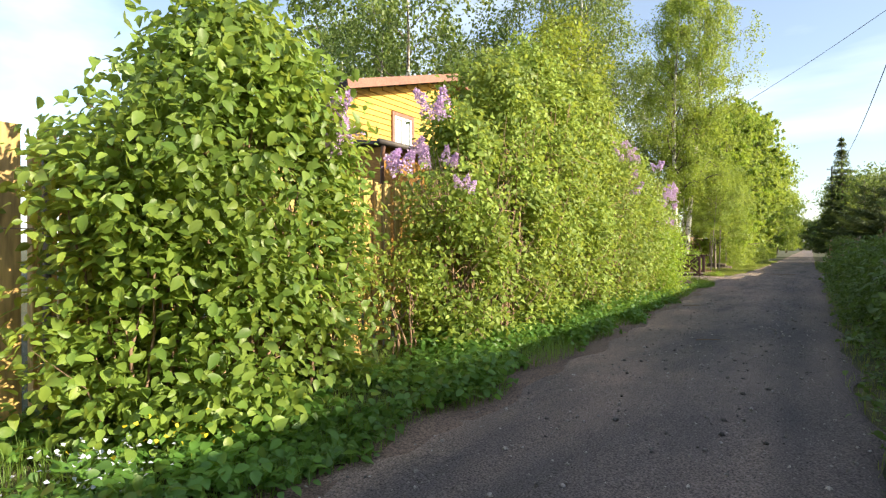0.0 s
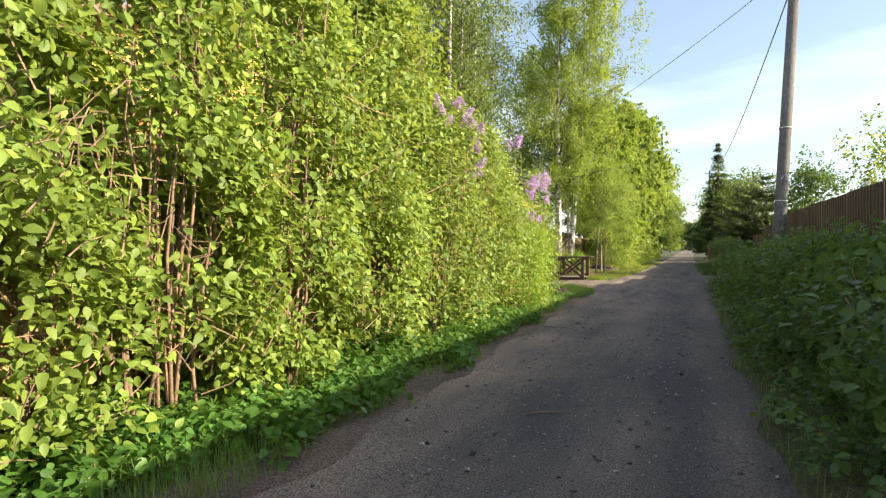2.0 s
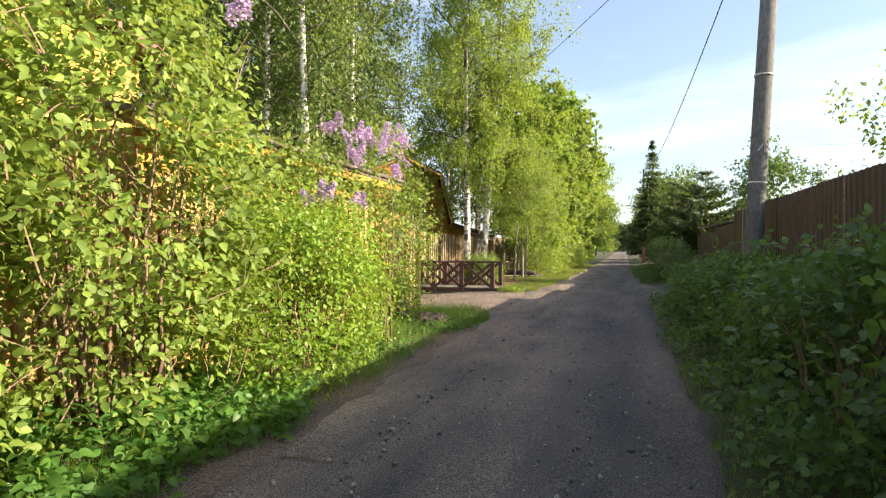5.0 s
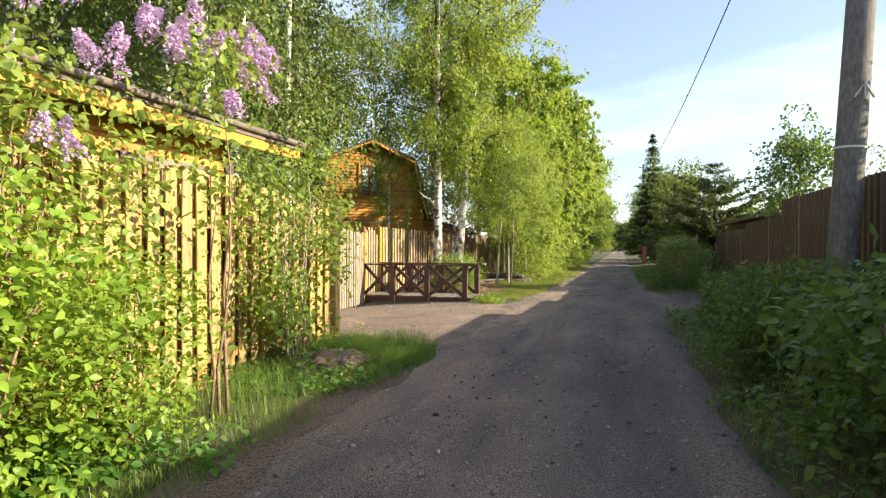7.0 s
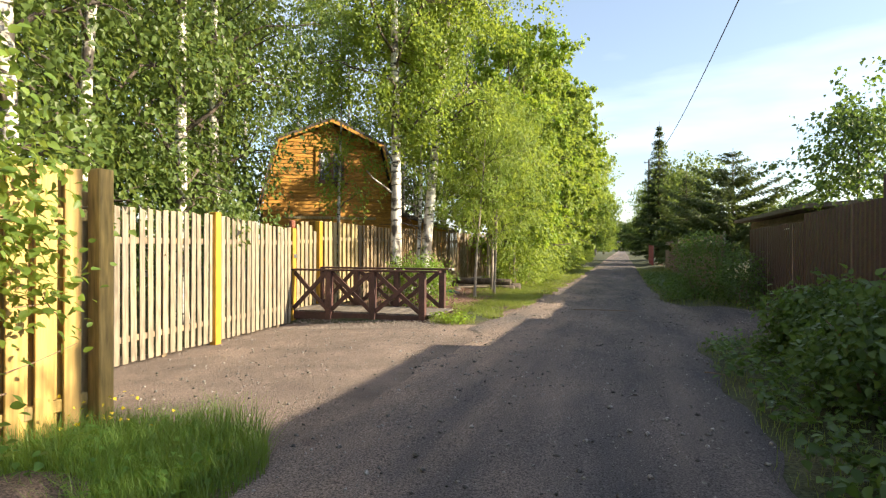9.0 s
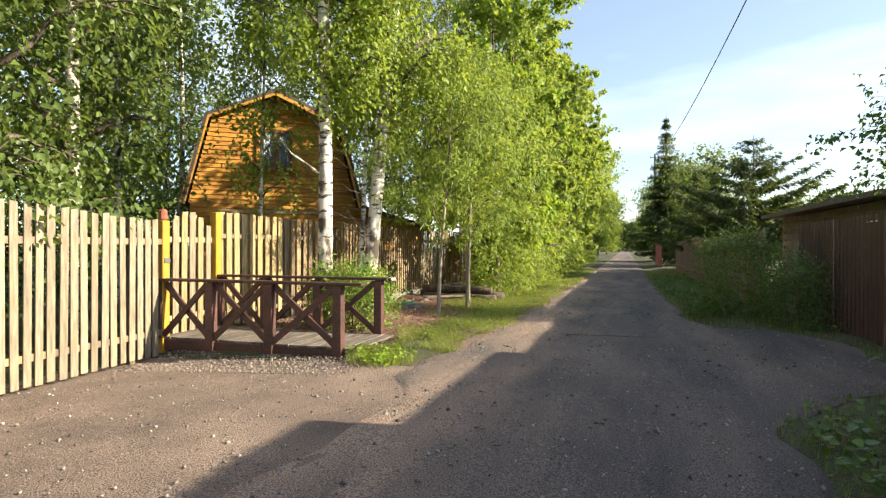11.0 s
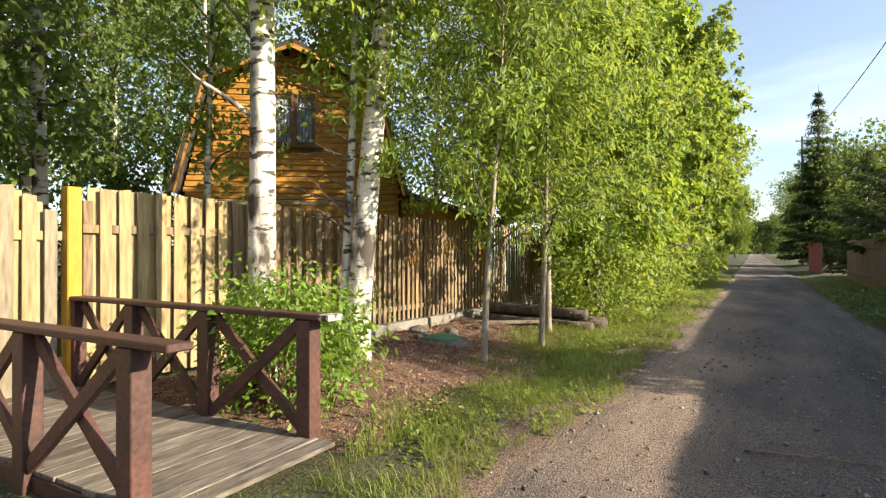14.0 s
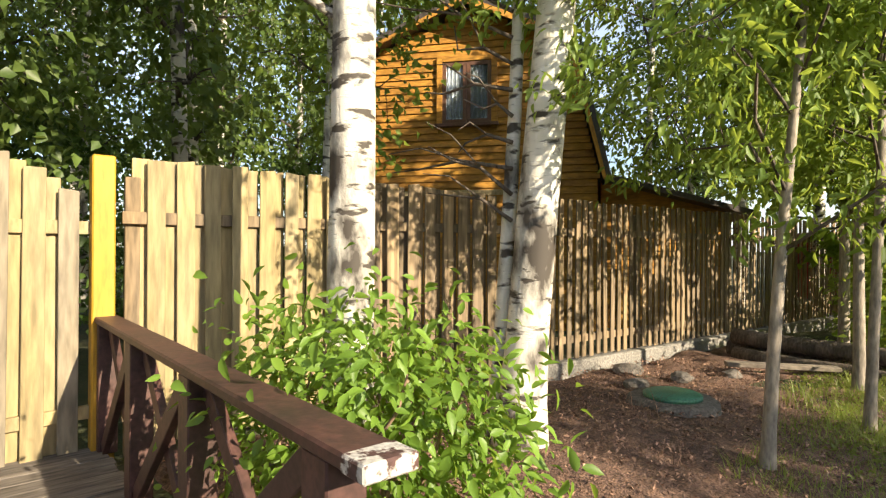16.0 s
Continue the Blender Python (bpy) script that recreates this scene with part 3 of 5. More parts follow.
def right_edge(y):
    e = 0.42 + 1.9 * smooth(28.0, 30.5, y) * (1 - smooth(32.3, 35.5, y)) - 0.2 * smooth(36, 45, y)
    return e + 0.06 * math.sin(y * 2.3 + 2) + 0.04 * math.sin(y * 5.1)


def grid_mesh(name, xs, ys, height, material):
    xs, ys = list(xs), list(ys)
    verts = [(x, y, height(x, y)) for y in ys for x in xs]
    w = len(xs)
    faces = [(j * w + i, j * w + i + 1, (j + 1) * w + i + 1, (j + 1) * w + i) for j in range(len(ys) - 1) for i in range(w - 1)]
    return mesh_of(name, verts, faces, material, True)


gx = [-2500, -900, -300, -120, -60, -35] + list(np.arange(-22, 12.01, 0.4)) + [20, 35, 60, 120, 300, 900, 2500]
gy = [-2500, -900, -300, -100, -40, -20] + list(np.arange(-8, 60.01, 0.4)) + [75, 100, 140, 220, 400, 900, 2500]


def soil_height(x, y):
    on_road = left_edge(y) - 0.15 < x < right_edge(y) + 0.15
    bump = 0.0 if on_road else 0.025 * math.sin(x * 2.1 + y * 0.7) + 0.02 * math.sin(y * 2.6 - x)
    drive = -7.9 < x < -2.4 and 22.2 < y < 29.6
    return ground_z(x, y) - (0.05 if on_road or drive else 0.0) + (0 if drive else bump)


tagged(new("ground", grid_mesh("ground", gx, gy, soil_height, M_soil)), "dark soil under grass and weeds beside a lane", "ground", kind="structure")


def lane():
    ys = list(np.arange(-12, 70, 0.25)) + list(np.arange(70, 260, 3.0))
    n = 28
    verts, faces = [], []
    for y in ys:
        a, b = left_edge(y), right_edge(y)
        for i in range(n):
            k = i / (n - 1)
            x = a + (b - a) * k
            rut = -0.018 * math.exp(-((k - 0.32) / 0.09) ** 2) - 0.018 * math.exp(-((k - 0.72) / 0.09) ** 2)
            e = -0.06 if i in (0, n - 1) else 0
            verts.append((x, y, ground_z(x, y) + 0.02 + rut + e + 0.006 * noise.noise((x * 1.7, y * 1.7, 0)) + 0.01 * noise.noise((x * 0.6, y * 0.6, 4))))
    for j in range(len(ys) - 1):
        for i in range(n - 1):
            faces.append((j * n + i, j * n + i + 1, (j + 1) * n + i + 1, (j + 1) * n + i))
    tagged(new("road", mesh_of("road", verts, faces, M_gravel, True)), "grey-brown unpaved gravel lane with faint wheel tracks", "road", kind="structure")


lane()


def driveway():
    ys = np.arange(22.35, 29.55, 0.2)
    verts, faces, n = [], [], 22
    for y in ys:
        a = -8.2 + 3.4 * (1 - smooth(22.3, 23.4, y))
        b = left_edge(y) + 0.5
        for i in range(n):
            k = i / (n - 1)
            x = a + (b - a) * k
            verts.append((x, y, ground_z(x, y) + 0.012 + 0.012 * noise.noise((x * 1.3, y * 1.3, 2)) - (0.03 if i == n - 1 else 0)))
    for j in range(len(ys) - 1):
        for i in range(n - 1):
            faces.append((j * n + i, j * n + i + 1, (j + 1) * n + i + 1, (j + 1) * n + i))
    tagged(new("driveway", mesh_of("driveway", verts, faces, M_drive, True)), "brown gravel driveway in front of a wooden gate", "driveway", kind="structure")


driveway()


def lane_edge(name, label, inner, outer, y0, y1, material):
    """A ragged strip of soil along the lane's side."""
    ys = list(np.arange(y0, y1, 0.2))
    verts, faces, n = [], [], 7
    for y in ys:
        a, b = inner(y), outer(y)
        for i in range(n):
            x = a + (b - a) * i / (n - 1)
            verts.append((x, y, ground_z(x, y) + 0.026 - (0.05 if i == 0 else 0.02 if i == n - 1 else 0) + 0.012 * noise.noise((x * 3, y * 3, 9))))
    for j in range(len(ys) - 1):
        for i in range(n - 1):
            q = (j * n + i, j * n + i + 1, (j + 1) * n + i + 1, (j + 1) * n + i)
            faces.append(q if outer(0) > inner(0) else q[::-1])
    tagged(new(name, mesh_of(name, verts, faces, material, True)), label, "soil", kind="structure")


rag = lambda y, k: 0.16 * noise.noise((y * 0.8, k, 0)) + 0.09 * noise.noise((y * 3.1, k, 5))
lane_edge("soil_edge", "brown trodden soil along the grass verge", lambda y: left_edge(y) + 0.3 + rag(y, 2), lambda y: left_edge(y) - 0.4, -3, 21.8, M_damp)
lane_edge("soil_edge", "brown trodden soil beside the grass bank", lambda y: left_edge(y) + 0.22 + rag(y, 4), lambda y: left_edge(y) - 0.5, 30.6, 58, M_damp)


def stones(name, label, n, area, size, material, seed, keep=None):
    """Loose stones lying on the ground, as one mesh."""
    rng = np.random.default_rng(seed)
    bm = bmesh.new()
    bmesh.ops.create_cone(bm, cap_ends=True, segments=4, radius1=1.0, radius2=0.55, depth=1.3)
    bmesh.ops.triangulate(bm, faces=bm.faces)
    bm.verts.index_update()
    bv = np.array([v.co[:] for v in bm.verts])
    bf = np.array([[v.index for v in f.verts] for f in bm.faces])
    bm.free()
    x0, x1, y0, y1 = area
    p = np.stack([rng.uniform(x0, x1, n), rng.uniform(y0, y1, n)], 1)
    if keep:
        p = np.array([q for q in p if keep(q[0], q[1])])
    n = len(p)
    s = size * (0.35 + rng.pareto(3.2, n).clip(0, 2.2))
    v = bv[None] * (1 + rng.normal(0, 0.16, (n, len(bv), 1))) * (s[:, None, None] * rng.uniform(0.6, 1.2, (n, 1, 3)))
    v[:, :, 2] *= 0.6
    z = np.array([ground_z(a, b) + 0.02 for a, b in p])
    v += np.stack([p[:, 0], p[:, 1], z + s * 0.12], 1)[:, None]
    f = (np.arange(n)[:, None, None] * len(bv) + bf[None]).reshape(-1, 3)
    return tagged(new(name, fast_mesh(name, v.reshape(-1, 3), f, material)), label, "stones", kind="stuff")


on_lane = lambda x, y: left_edge(y) + 0.05 < x < right_edge(y) - 0.05
stones("loose_stones", "small grey stones scattered on the gravel lane", 26000, (-3.4, 2.4, 0, 40), 0.0105, M_stone, 5, on_lane)
stones("gravel_patch", "pale pinkish crushed gravel beside the footbridge", 8000, (-7.5, -4.0, 28.6, 29.7), 0.0095, M_pale_stone, 6)
stones("driveway_stones", "small stones scattered over the driveway", 3000, (-7.6, -3.1, 23, 29), 0.009, M_stone, 7)


def verge(name, label, n, inside, area, height, seed, material, wide=0.007, lean=0.5):
    rng = np.random.default_rng(seed)
    x0, x1, y0, y1 = area
    p = np.stack([rng.uniform(x0, x1, n), rng.uniform(y0, y1, n)], 1)
    p = np.array([q for q in p if inside(q[0], q[1])])
    pos = np.array([(a, b, ground_z(a, b) - 0.01) for a, b in p])
    tuft = 0.55 + 0.5 * (np.sin(p[:, 0] * 2.7 + p[:, 1] * 1.3) * np.sin(p[:, 1] * 1.9 + 2) * 0.5 + 0.5)
    v, f = blades(pos, height * tuft * rng.uniform(0.5, 1.3, len(p)), wide * rng.uniform(0.6, 1.4, len(p)), rng, lean)
    return tagged(new(name, fast_mesh(name, v, f, material)), label, "grass", kind="stuff")


def weeds(name, label, n, inside, area, height, leaf, seed, material, detail=True, per=9):
    """Low broad-leaved weeds: short stalks' worth of leaves held flat, in patches."""
    rng = np.random.default_rng(seed)
    x0, x1, y0, y1 = area
    m = n // per
    p = np.stack([rng.uniform(x0, x1, m), rng.uniform(y0, y1, m)], 1)
    p = np.array([q for q in p if inside(q[0], q[1])])
    m = len(p)
    hh = height * (0.35 + 0.65 * (np.sin(p[:, 0] * 2.3 + 1) * np.sin(p[:, 1] * 1.7) * 0.5 + 0.5)) * rng.uniform(0.5, 1.25, m)
    z = np.array([ground_z(a, b) for a, b in p])
    base = np.stack([p[:, 0], p[:, 1], z], 1)
    pos = np.repeat(base, per, 0)
    pos[:, :2] += rng.normal(0, 0.07, (m * per, 2))
    pos[:, 2] += np.repeat(hh, per) * rng.uniform(0.35, 1.0, m * per)
    way = rng.normal(0, 1, (m * per, 3)) * np.array([1, 1, 0.25]) - np.array([0, 0, 0.15])
    v, f = leaves(pos, way, leaf * rng.uniform(0.6, 1.3, m * per), 0.72, rng=rng, detail=detail)
    return tagged(new(name, fast_mesh(name, v, f, material)), label, "weeds", kind="stuff")


def litter():
    """Bare ground strewn with bark and old leaves under the birches."""
    ys = np.arange(31.05, 39.6, 0.15)
    verts, faces, n = [], [], 30
    for y in ys:
        a, c = -7.75 + 0.09 * (y - 31), -4.15 + 0.3 * math.sin(y * 1.7) - 0.9 * smooth(36.5, 39.5, y)
        for i in range(n):
            x = a + (c - a) * i / (n - 1)
            e = -0.07 if i in (0, n - 1) or y > 39.3 or y < 31.1 else 0
            verts.append((x, y, ground_z(x, y) + 0.045 + e + (0.035 + 0.06 * smooth(35.6, 36.6, y)) * noise.noise((x * 2.1, y * 2.1, 7)) + 0.02 * noise.noise((x * 6, y * 6, 3))))
    for j in range(len(ys) - 1):
        for i in range(n - 1):
            faces.append((j * n + i, j * n + i + 1, (j + 1) * n + i + 1, (j + 1) * n + i))
    tagged(new("leaf_litter", mesh_of("leaf_litter", verts, faces, M_mulch, True)), "brown leaf litter and soil under the birches", "ground", kind="structure")
    rng = np.random.default_rng(77)
    n = 9000
    p = np.stack([rng.uniform(-7.4, -4.2, n), rng.uniform(31.2, 37.5, n)], 1)
    pos = np.array([(a, c, ground_z(a, c) + 0.055 + rng.uniform(0, 0.025)) for a, c in p])
    way = rng.normal(0, 1, (n, 3)) * np.array([1, 1, 0.35])
    v, f = leaves(pos, way, rng.uniform(0.015, 0.05, n), 0.5, rng=rng, detail=False)
    tagged(new("fallen_leaves", fast_mesh("fallen_leaves", v, f, M_chips)), "dry brown leaves and bark chips on the ground", "leaves", kind="stuff")


litter()
left_strip = lambda x, y: x < left_edge(y) + 0.10 * math.sin(y * 3.1) and y < 22.0
verge("grass_verge", "green grass along the lane under the hedge", 36000, left_strip, (-4.4, -2.4, -0.5, 22.2), 0.24, 11, L_lush, 0.005, 0.8)
weeds("verge_weeds", "leafy green ground weeds along the hedge foot", 44000, lambda x, y: left_strip(x + 0.05, y) and noise.noise((x * 1.2, y * 0.7, 3)) > -0.35 + 0.7 * smooth(14.5, 17.5, y), (-4.5, -2.3, -0.5, 19.5), 0.38, 0.078, 12, L_weed)
right_of_bridge = lambda x, y: x < left_edge(y) + 0.06 + 1.3 * rag(y, 7) and x > -4.45 + 0.25 * math.sin(y * 1.9) - 1.4 * smooth(35.5, 38, y)
verge("grass_bank", "sunlit tufted grass between lane and trees", 60000, lambda x, y: right_of_bridge(x, y) and noise.noise((x * 1.9, y * 1.5, 6)) > -0.28, (-6.0, -2.5, 30.4, 41), 0.15, 13, L_grass, 0.006, 1.3)
verge("far_grass_bank", "sunlit tufted grass along the far lane", 22000, right_of_bridge, (-6.5, -2.5, 41, 62), 0.17, 23, L_grass, 0.012, 1.0)
weeds("bank_weeds", "low leafy weeds among the grass", 15000, right_of_bridge, (-6, -2.6, 31, 50), 0.14, 0.05, 18, L_grass, False)
verge("corner_grass", "tall grass tuft at the corner of the driveway", 15000, lambda x, y: (x + 3.9) ** 2 / 1.1 + (y - 21.7) ** 2 / 1.0 < 1 < (x + 3.85) ** 2 / 0.2 + (y - 20.9) ** 2 / 0.2, (-5, -2.9, 20.3, 22.9), 0.36, 14, L_lush, 0.005, 0.9)
weeds("corner_weeds", "leafy weeds and grass at the driveway corner", 3500, lambda x, y: (x + 3.9) ** 2 / 1.0 + (y - 21.0) ** 2 / 2.6 < 1, (-5, -2.8, 19.2, 22.7), 0.26, 0.06, 20, L_weed)
verge("bridge_tuft", "pale grass tuft at the end of the footbridge", 1800, lambda x, y: (x + 3.95) ** 2 + ((y - 29.6) / 1.1) ** 2 < 0.2, (-4.6, -3.4, 29, 30.2), 0.2, 15, L_grass, 0.005, 0.9)
weeds("bridge_weeds", "pale leafy weeds at the footbridge end", 700, lambda x, y: (x + 3.95) ** 2 + ((y - 29.6) / 1.1) ** 2 < 0.2, (-4.6, -3.4, 29, 30.2), 0.3, 0.06, 19, L_bright)
rowan_foot = lambda x, y: x > -4.75 - 0.12 * (y - 34) + 0.5 * noise.noise((x * 1.6, y * 1.6, 4)) and x < -4.0
verge("rowan_grass", "thin grass round the feet of the rowans", 9000, rowan_foot, (-5.6, -4.0, 33.8, 39.5), 0.2, 24, L_grass, 0.006, 1.1)
near_well = lambda x, y: noise.noise((x * 1.3, y * 1.3, 8)) > 0.1
verge("dry_stalks", "dry brown grass stalks in the leaf litter", 1500, near_well, (-6.9, -4.9, 33.6, 38.2), 0.26, 25, M_chips, 0.004, 1.3)
right_strip = lambda x, y: x > right_edge(y) - 0.06
verge("right_grass", "short grass along the shaded edge of the lane", 18000, right_strip, (0.2, 2.4, 2, 60), 0.2, 16, L_grass, 0.005, 0.8)
weeds("right_weeds", "leafy weeds in front of the hedge, darkened as in its shade", 15000, lambda x, y: right_strip(x - 0.1, y) and (y < 28.3 or y > 35), (0.3, 1.6, 0, 50), 0.4, 0.075, 17, L_hedge)


# ---- boards and fences ----
def board_mesh(name, w, d, h, material, cut=0.0):
    """An upright board with its foot at z = 0, slightly bevelled; cut: how much one top corner is lower."""
    bm = boxed(-w / 2, w / 2, -d / 2, d / 2, 0, h, 0.004)
    if cut:
        for v in bm.verts:
            if v.co.z > h * 0.9:
                v.co.z -= cut * (v.co.x / w + 0.5)
    me = bpy.data.meshes.new(name)
    bm.to_mesh(me)
    bm.free()
    me.materials.append(material)
    return me


def picket_fence(name, label, x0, y0, x1, y1, height, pitch, wide, materials, seed, z=None, rails=(0.35, 1.75), posts=2.4, back=True, tops=None, group="", pick=None, foot=0.06):
    """Board-on-board fence: front and back pickets on two rails, each picket an object."""
    rng = random.Random(seed)
    L = math.hypot(x1 - x0, y1 - y0)
    rz = math.degrees(math.atan2(y1 - y0, x1 - x0))
    zz = ground_z((x0 + x1) / 2, (y0 + y1) / 2) if z is None else z
    t = thing(name, x0, y0, zz, rz, label, "fence", group)
    meshes = {m: [board_mesh("picket", wide * k, 0.022, 1.0, m, 0.004 * j) for k, j in ((1.0, 0), (0.94, 2), (1.05, -2))] for m in materials}
    for s in rails:
        part("rail", boxed(-0.02, L + 0.02, -0.02, 0.02, s - 0.045, s + 0.045, 0.004), materials[-1], t)
    k = 0
    while k <= L / posts + 0.01:
        xx = min(L - 0.05, max(0.05, k * posts))
        part("post", boxed(xx - 0.05, xx + 0.05, 0.026, 0.126, -0.1, height - 0.12, 0.006), materials[-1], t)
        k += 1
    for side in ((-1, 1) if back else (-1,)):
        n = int(L / pitch)
        for i in range(n + 1):
            u = i * pitch + (pitch / 2 if side > 0 else 0) + rng.uniform(-0.008, 0.008)
            if u > L - wide / 2 + 0.03 or u < wide / 2 - 0.01:
                continue
            hh = (tops(u) if tops else height) + rng.uniform(-0.012, 0.012)
            m = pick(u) if pick else rng.choice(materials)
            fz = foot + rng.uniform(-0.01, 0.01)
            p = child("picket", rng.choice(meshes[m]), t, m=pose(u, side * 0.032, fz, rng.uniform(-0.4, 0.4), rng.uniform(-0.5, 0.5), 0))
            p.scale = (1, 1, hh - fz)
    return t


# roadside fence before the hedge
picket_fence("picket_fence", "yellow board-on-board fence behind the lilac hedge", -4.72, 1.7, -4.72, 17.0, 2.28, 0.2, 0.125, (M_picket_pale, M_picket_warm), 3, z=0.0, rails=(0.35, 1.95))
picket_fence("picket_fence", "yellow painted picket fence in front of a shed", -4.62, 17.2, -4.62, 22.15, 2.25, 0.21, 0.13, (M_picket_warm, M_picket_pale), 4, z=0.0, rails=(0.35, 1.75), tops=lambda u: 2.28 - 0.21 * smooth(2.7, 4.8, u))
yellow_corner = thing("corner_post", -4.62, 22.3, 0, 0, "weathered yellow square post at the fence corner", "post")
part("post", boxed(-0.065, 0.065, -0.065, 0.065, -0.1, 2.12, 0.008), M_picket_warm, yellow_corner)
# return of the fence to the gate, gate leaves, wicket, far fence
picket_fence("picket_fence", "weathered fence along the side of the driveway", -4.72, 22.33, -7.2, 22.45, 2.05, 0.19, 0.12, (M_picket,), 5, z=-0.1, rails=(0.35, 1.75))


gate = picket_fence("driveway_gate", "wide weathered wooden driveway gate of pale upright boards", -7.2, 22.5, -7.68, 29.58, 2.2, 0.155, 0.105, (M_gate, M_picket_grey), 6, z=-0.2,
                    rails=(0.4, 1.8), posts=3.3, tops=lambda u: 2.27 - 0.14 * smooth(4.0, 7.1, u), pick=lambda u: M_gate, back=False)
gate["category"] = "gate"


def yellow_post(x, y, z, h, label):
    t = thing("gate_post", x, y, z, 0, label, "post", "yellow gate posts")
    part("post", boxed(-0.07, 0.07, -0.07, 0.07, 0, h, 0.01), M_yellow, t)
    return t


yp = yellow_post(-7.72, 29.68, -0.15, 2.08, "bright yellow painted square gate post with a latch")
part("latch", boxed(0.07, 0.09, -0.05, 0.06, 1.42, 1.5, 0.004), M_steel, yp, "grey steel latch")
yellow_post(-7.8, 30.95, -0.1, 2.24, "bright yellow painted square post beside the wicket gate")
yellow_post(-7.45, 26.92, -0.25, 2.36, "bright yellow painted board in the driveway gate")
part("cap", boxed(-0.06, 0.06, -0.06, 0.06, 2.08, 2.26, 0.03), M_brick, yp, "red-brown lamp cap")
wicket = picket_fence("wicket_gate", "weathered yellow wicket gate with a scalloped top", -7.78, 29.76, -7.84, 30.87, 2.1, 0.2, 0.125, (M_gate, M_picket), 8, z=0.02, rails=(0.35, 1.62), posts=9,
                      tops=lambda u: 1.8 + 0.28 * math.sin(min(1, max(0, u / 1.11)) * math.pi), foot=0.08)
wicket["category"] = "gate"
part("brace", boxed(0.02, 1.3, 0.02, 0.045, -0.05, 0.05, 0.004), M_picket, wicket, m=pose(0, 0.03, 0.4, 0, -42, 0))

# past 1.6 m the greyer boards also stand for the birches' dappled shade
picket_fence("picket_fence", "tall board fence of weathered yellow boards, then grey ones darkened for shade", -7.85, 31.1, -7.5, 34.6, 2.14, 0.2, 0.12, (M_picket, M_picket_grey), 9, z=0.0, rails=(0.3, 1.72),
             tops=lambda u: 2.16 - 0.02 * u, pick=lambda u: M_picket if u < 1.6 else M_picket_grey, back=True)
picket_fence("picket_fence", "narrow-slatted weathered wooden fence on a concrete footing", -7.45, 34.7, -6.71, 44.0, 2.08, 0.135, 0.075, (M_picket_grey,), 10, z=0.02, rails=(0.42, 1.7), back=False, foot=0.2)
t = thing("footing", -7.45, 34.7, 0, math.degrees(math.atan2(6.3, 0.5)), "grey concrete footing under the fence", "footing", kind="structure")
part("slab", boxed(0, 9.3, -0.1, 0.1, -0.15, 0.2, 0.02), M_concrete, t)


yg = thing("yellow_gate_panel", -4.66, -1.2, 0, 90, "solid yellow painted board gate beside a bush", "gate")
for i in range(14):
    part("board", boxed(i * 0.2, i * 0.2 + 0.194, -0.02, 0.01, 0.05, 2.3, 0.003), M_picket_warm, yg)
for yy in (1.72, 2.08):
    sp = thing("steel_post", -4.56, yy, 0, 0, "thin dark steel post in front of a yellow gate", "post", "steel gate posts")
    v, f = tube([(0, 0, -0.1), (0, 0, 2.3)], [0.028, 0.028], 10)
    child("post", mesh_of("post", v, f, M_pole, True), sp)


# ---- footbridge ----
def footbridge():
    t = thing("footbridge", -6.15, 30.31, 0.0, 0, "small wooden footbridge with brown crossed railings and grey planks", "bridge")
    rng = random.Random(4)
    for s in (-0.62, 0.62):
        part("beam", boxed(-1.72, 1.62, s - 0.05, s + 0.05, -0.08, 0.09, 0.008), M_brown, t)
    me = bpy.data.meshes.new("deck_plank")
    bm = boxed(-0.072, 0.072, -0.66, 0.66, -0.016, 0.016, 0.004)
    bm.to_mesh(me)
    bm.free()
    me.materials.append(M_plank)
    for i in range(23):
        child("deck_plank", me, t, m=pose(-1.62 + i * 0.152, rng.uniform(-0.012, 0.012), 0.108 + rng.uniform(-0.003, 0.003), 0, rng.uniform(-0.6, 0.6), rng.uniform(-0.4, 0.4)))
    for side, y in (("near", -0.66), ("far", 0.66)):
        xs = [-1.56, -0.62, 0.42, 1.54]
        r = thing("railing", 0, y, 0, 0)
        r.parent = t
        r.matrix_local = pose(0, y, 0)
        for x in xs:
            w = 0.068 if x > -1.5 else 0.035
            part("post", boxed(x - w, x + w, -0.06, 0.06, -0.1 if x > -1 else 0.1, 0.985, 0.006), M_brown, r)
        part("handrail", boxed(-1.72, 1.8 if side == "far" else 1.93, -0.075, 0.075, 0.99, 1.032, 0.008), M_brown, r, "brown handrail with paint worn off")
        for a, b in zip(xs, xs[1:]):
            w, hgt = b - a - 0.08, 0.84
            ang = math.degrees(math.atan2(hgt, w))
            Ld = math.hypot(w, hgt) - 0.06
            for sgn in (1, -1):
                part("brace", boxed(-Ld / 2, Ld / 2, -0.02, 0.02, -0.045, 0.045, 0.004), M_brown, r, m=pose((a + b) / 2, 0.021 * sgn, 0.55, 0, sgn * ang, 0))
        if side == "far":
            part("worn_end", boxed(1.7, 1.803, -0.077, 0.077, 0.988, 1.034, 0.006), M_worn, r, "end where white paint shows through")
    return t


footbridge()


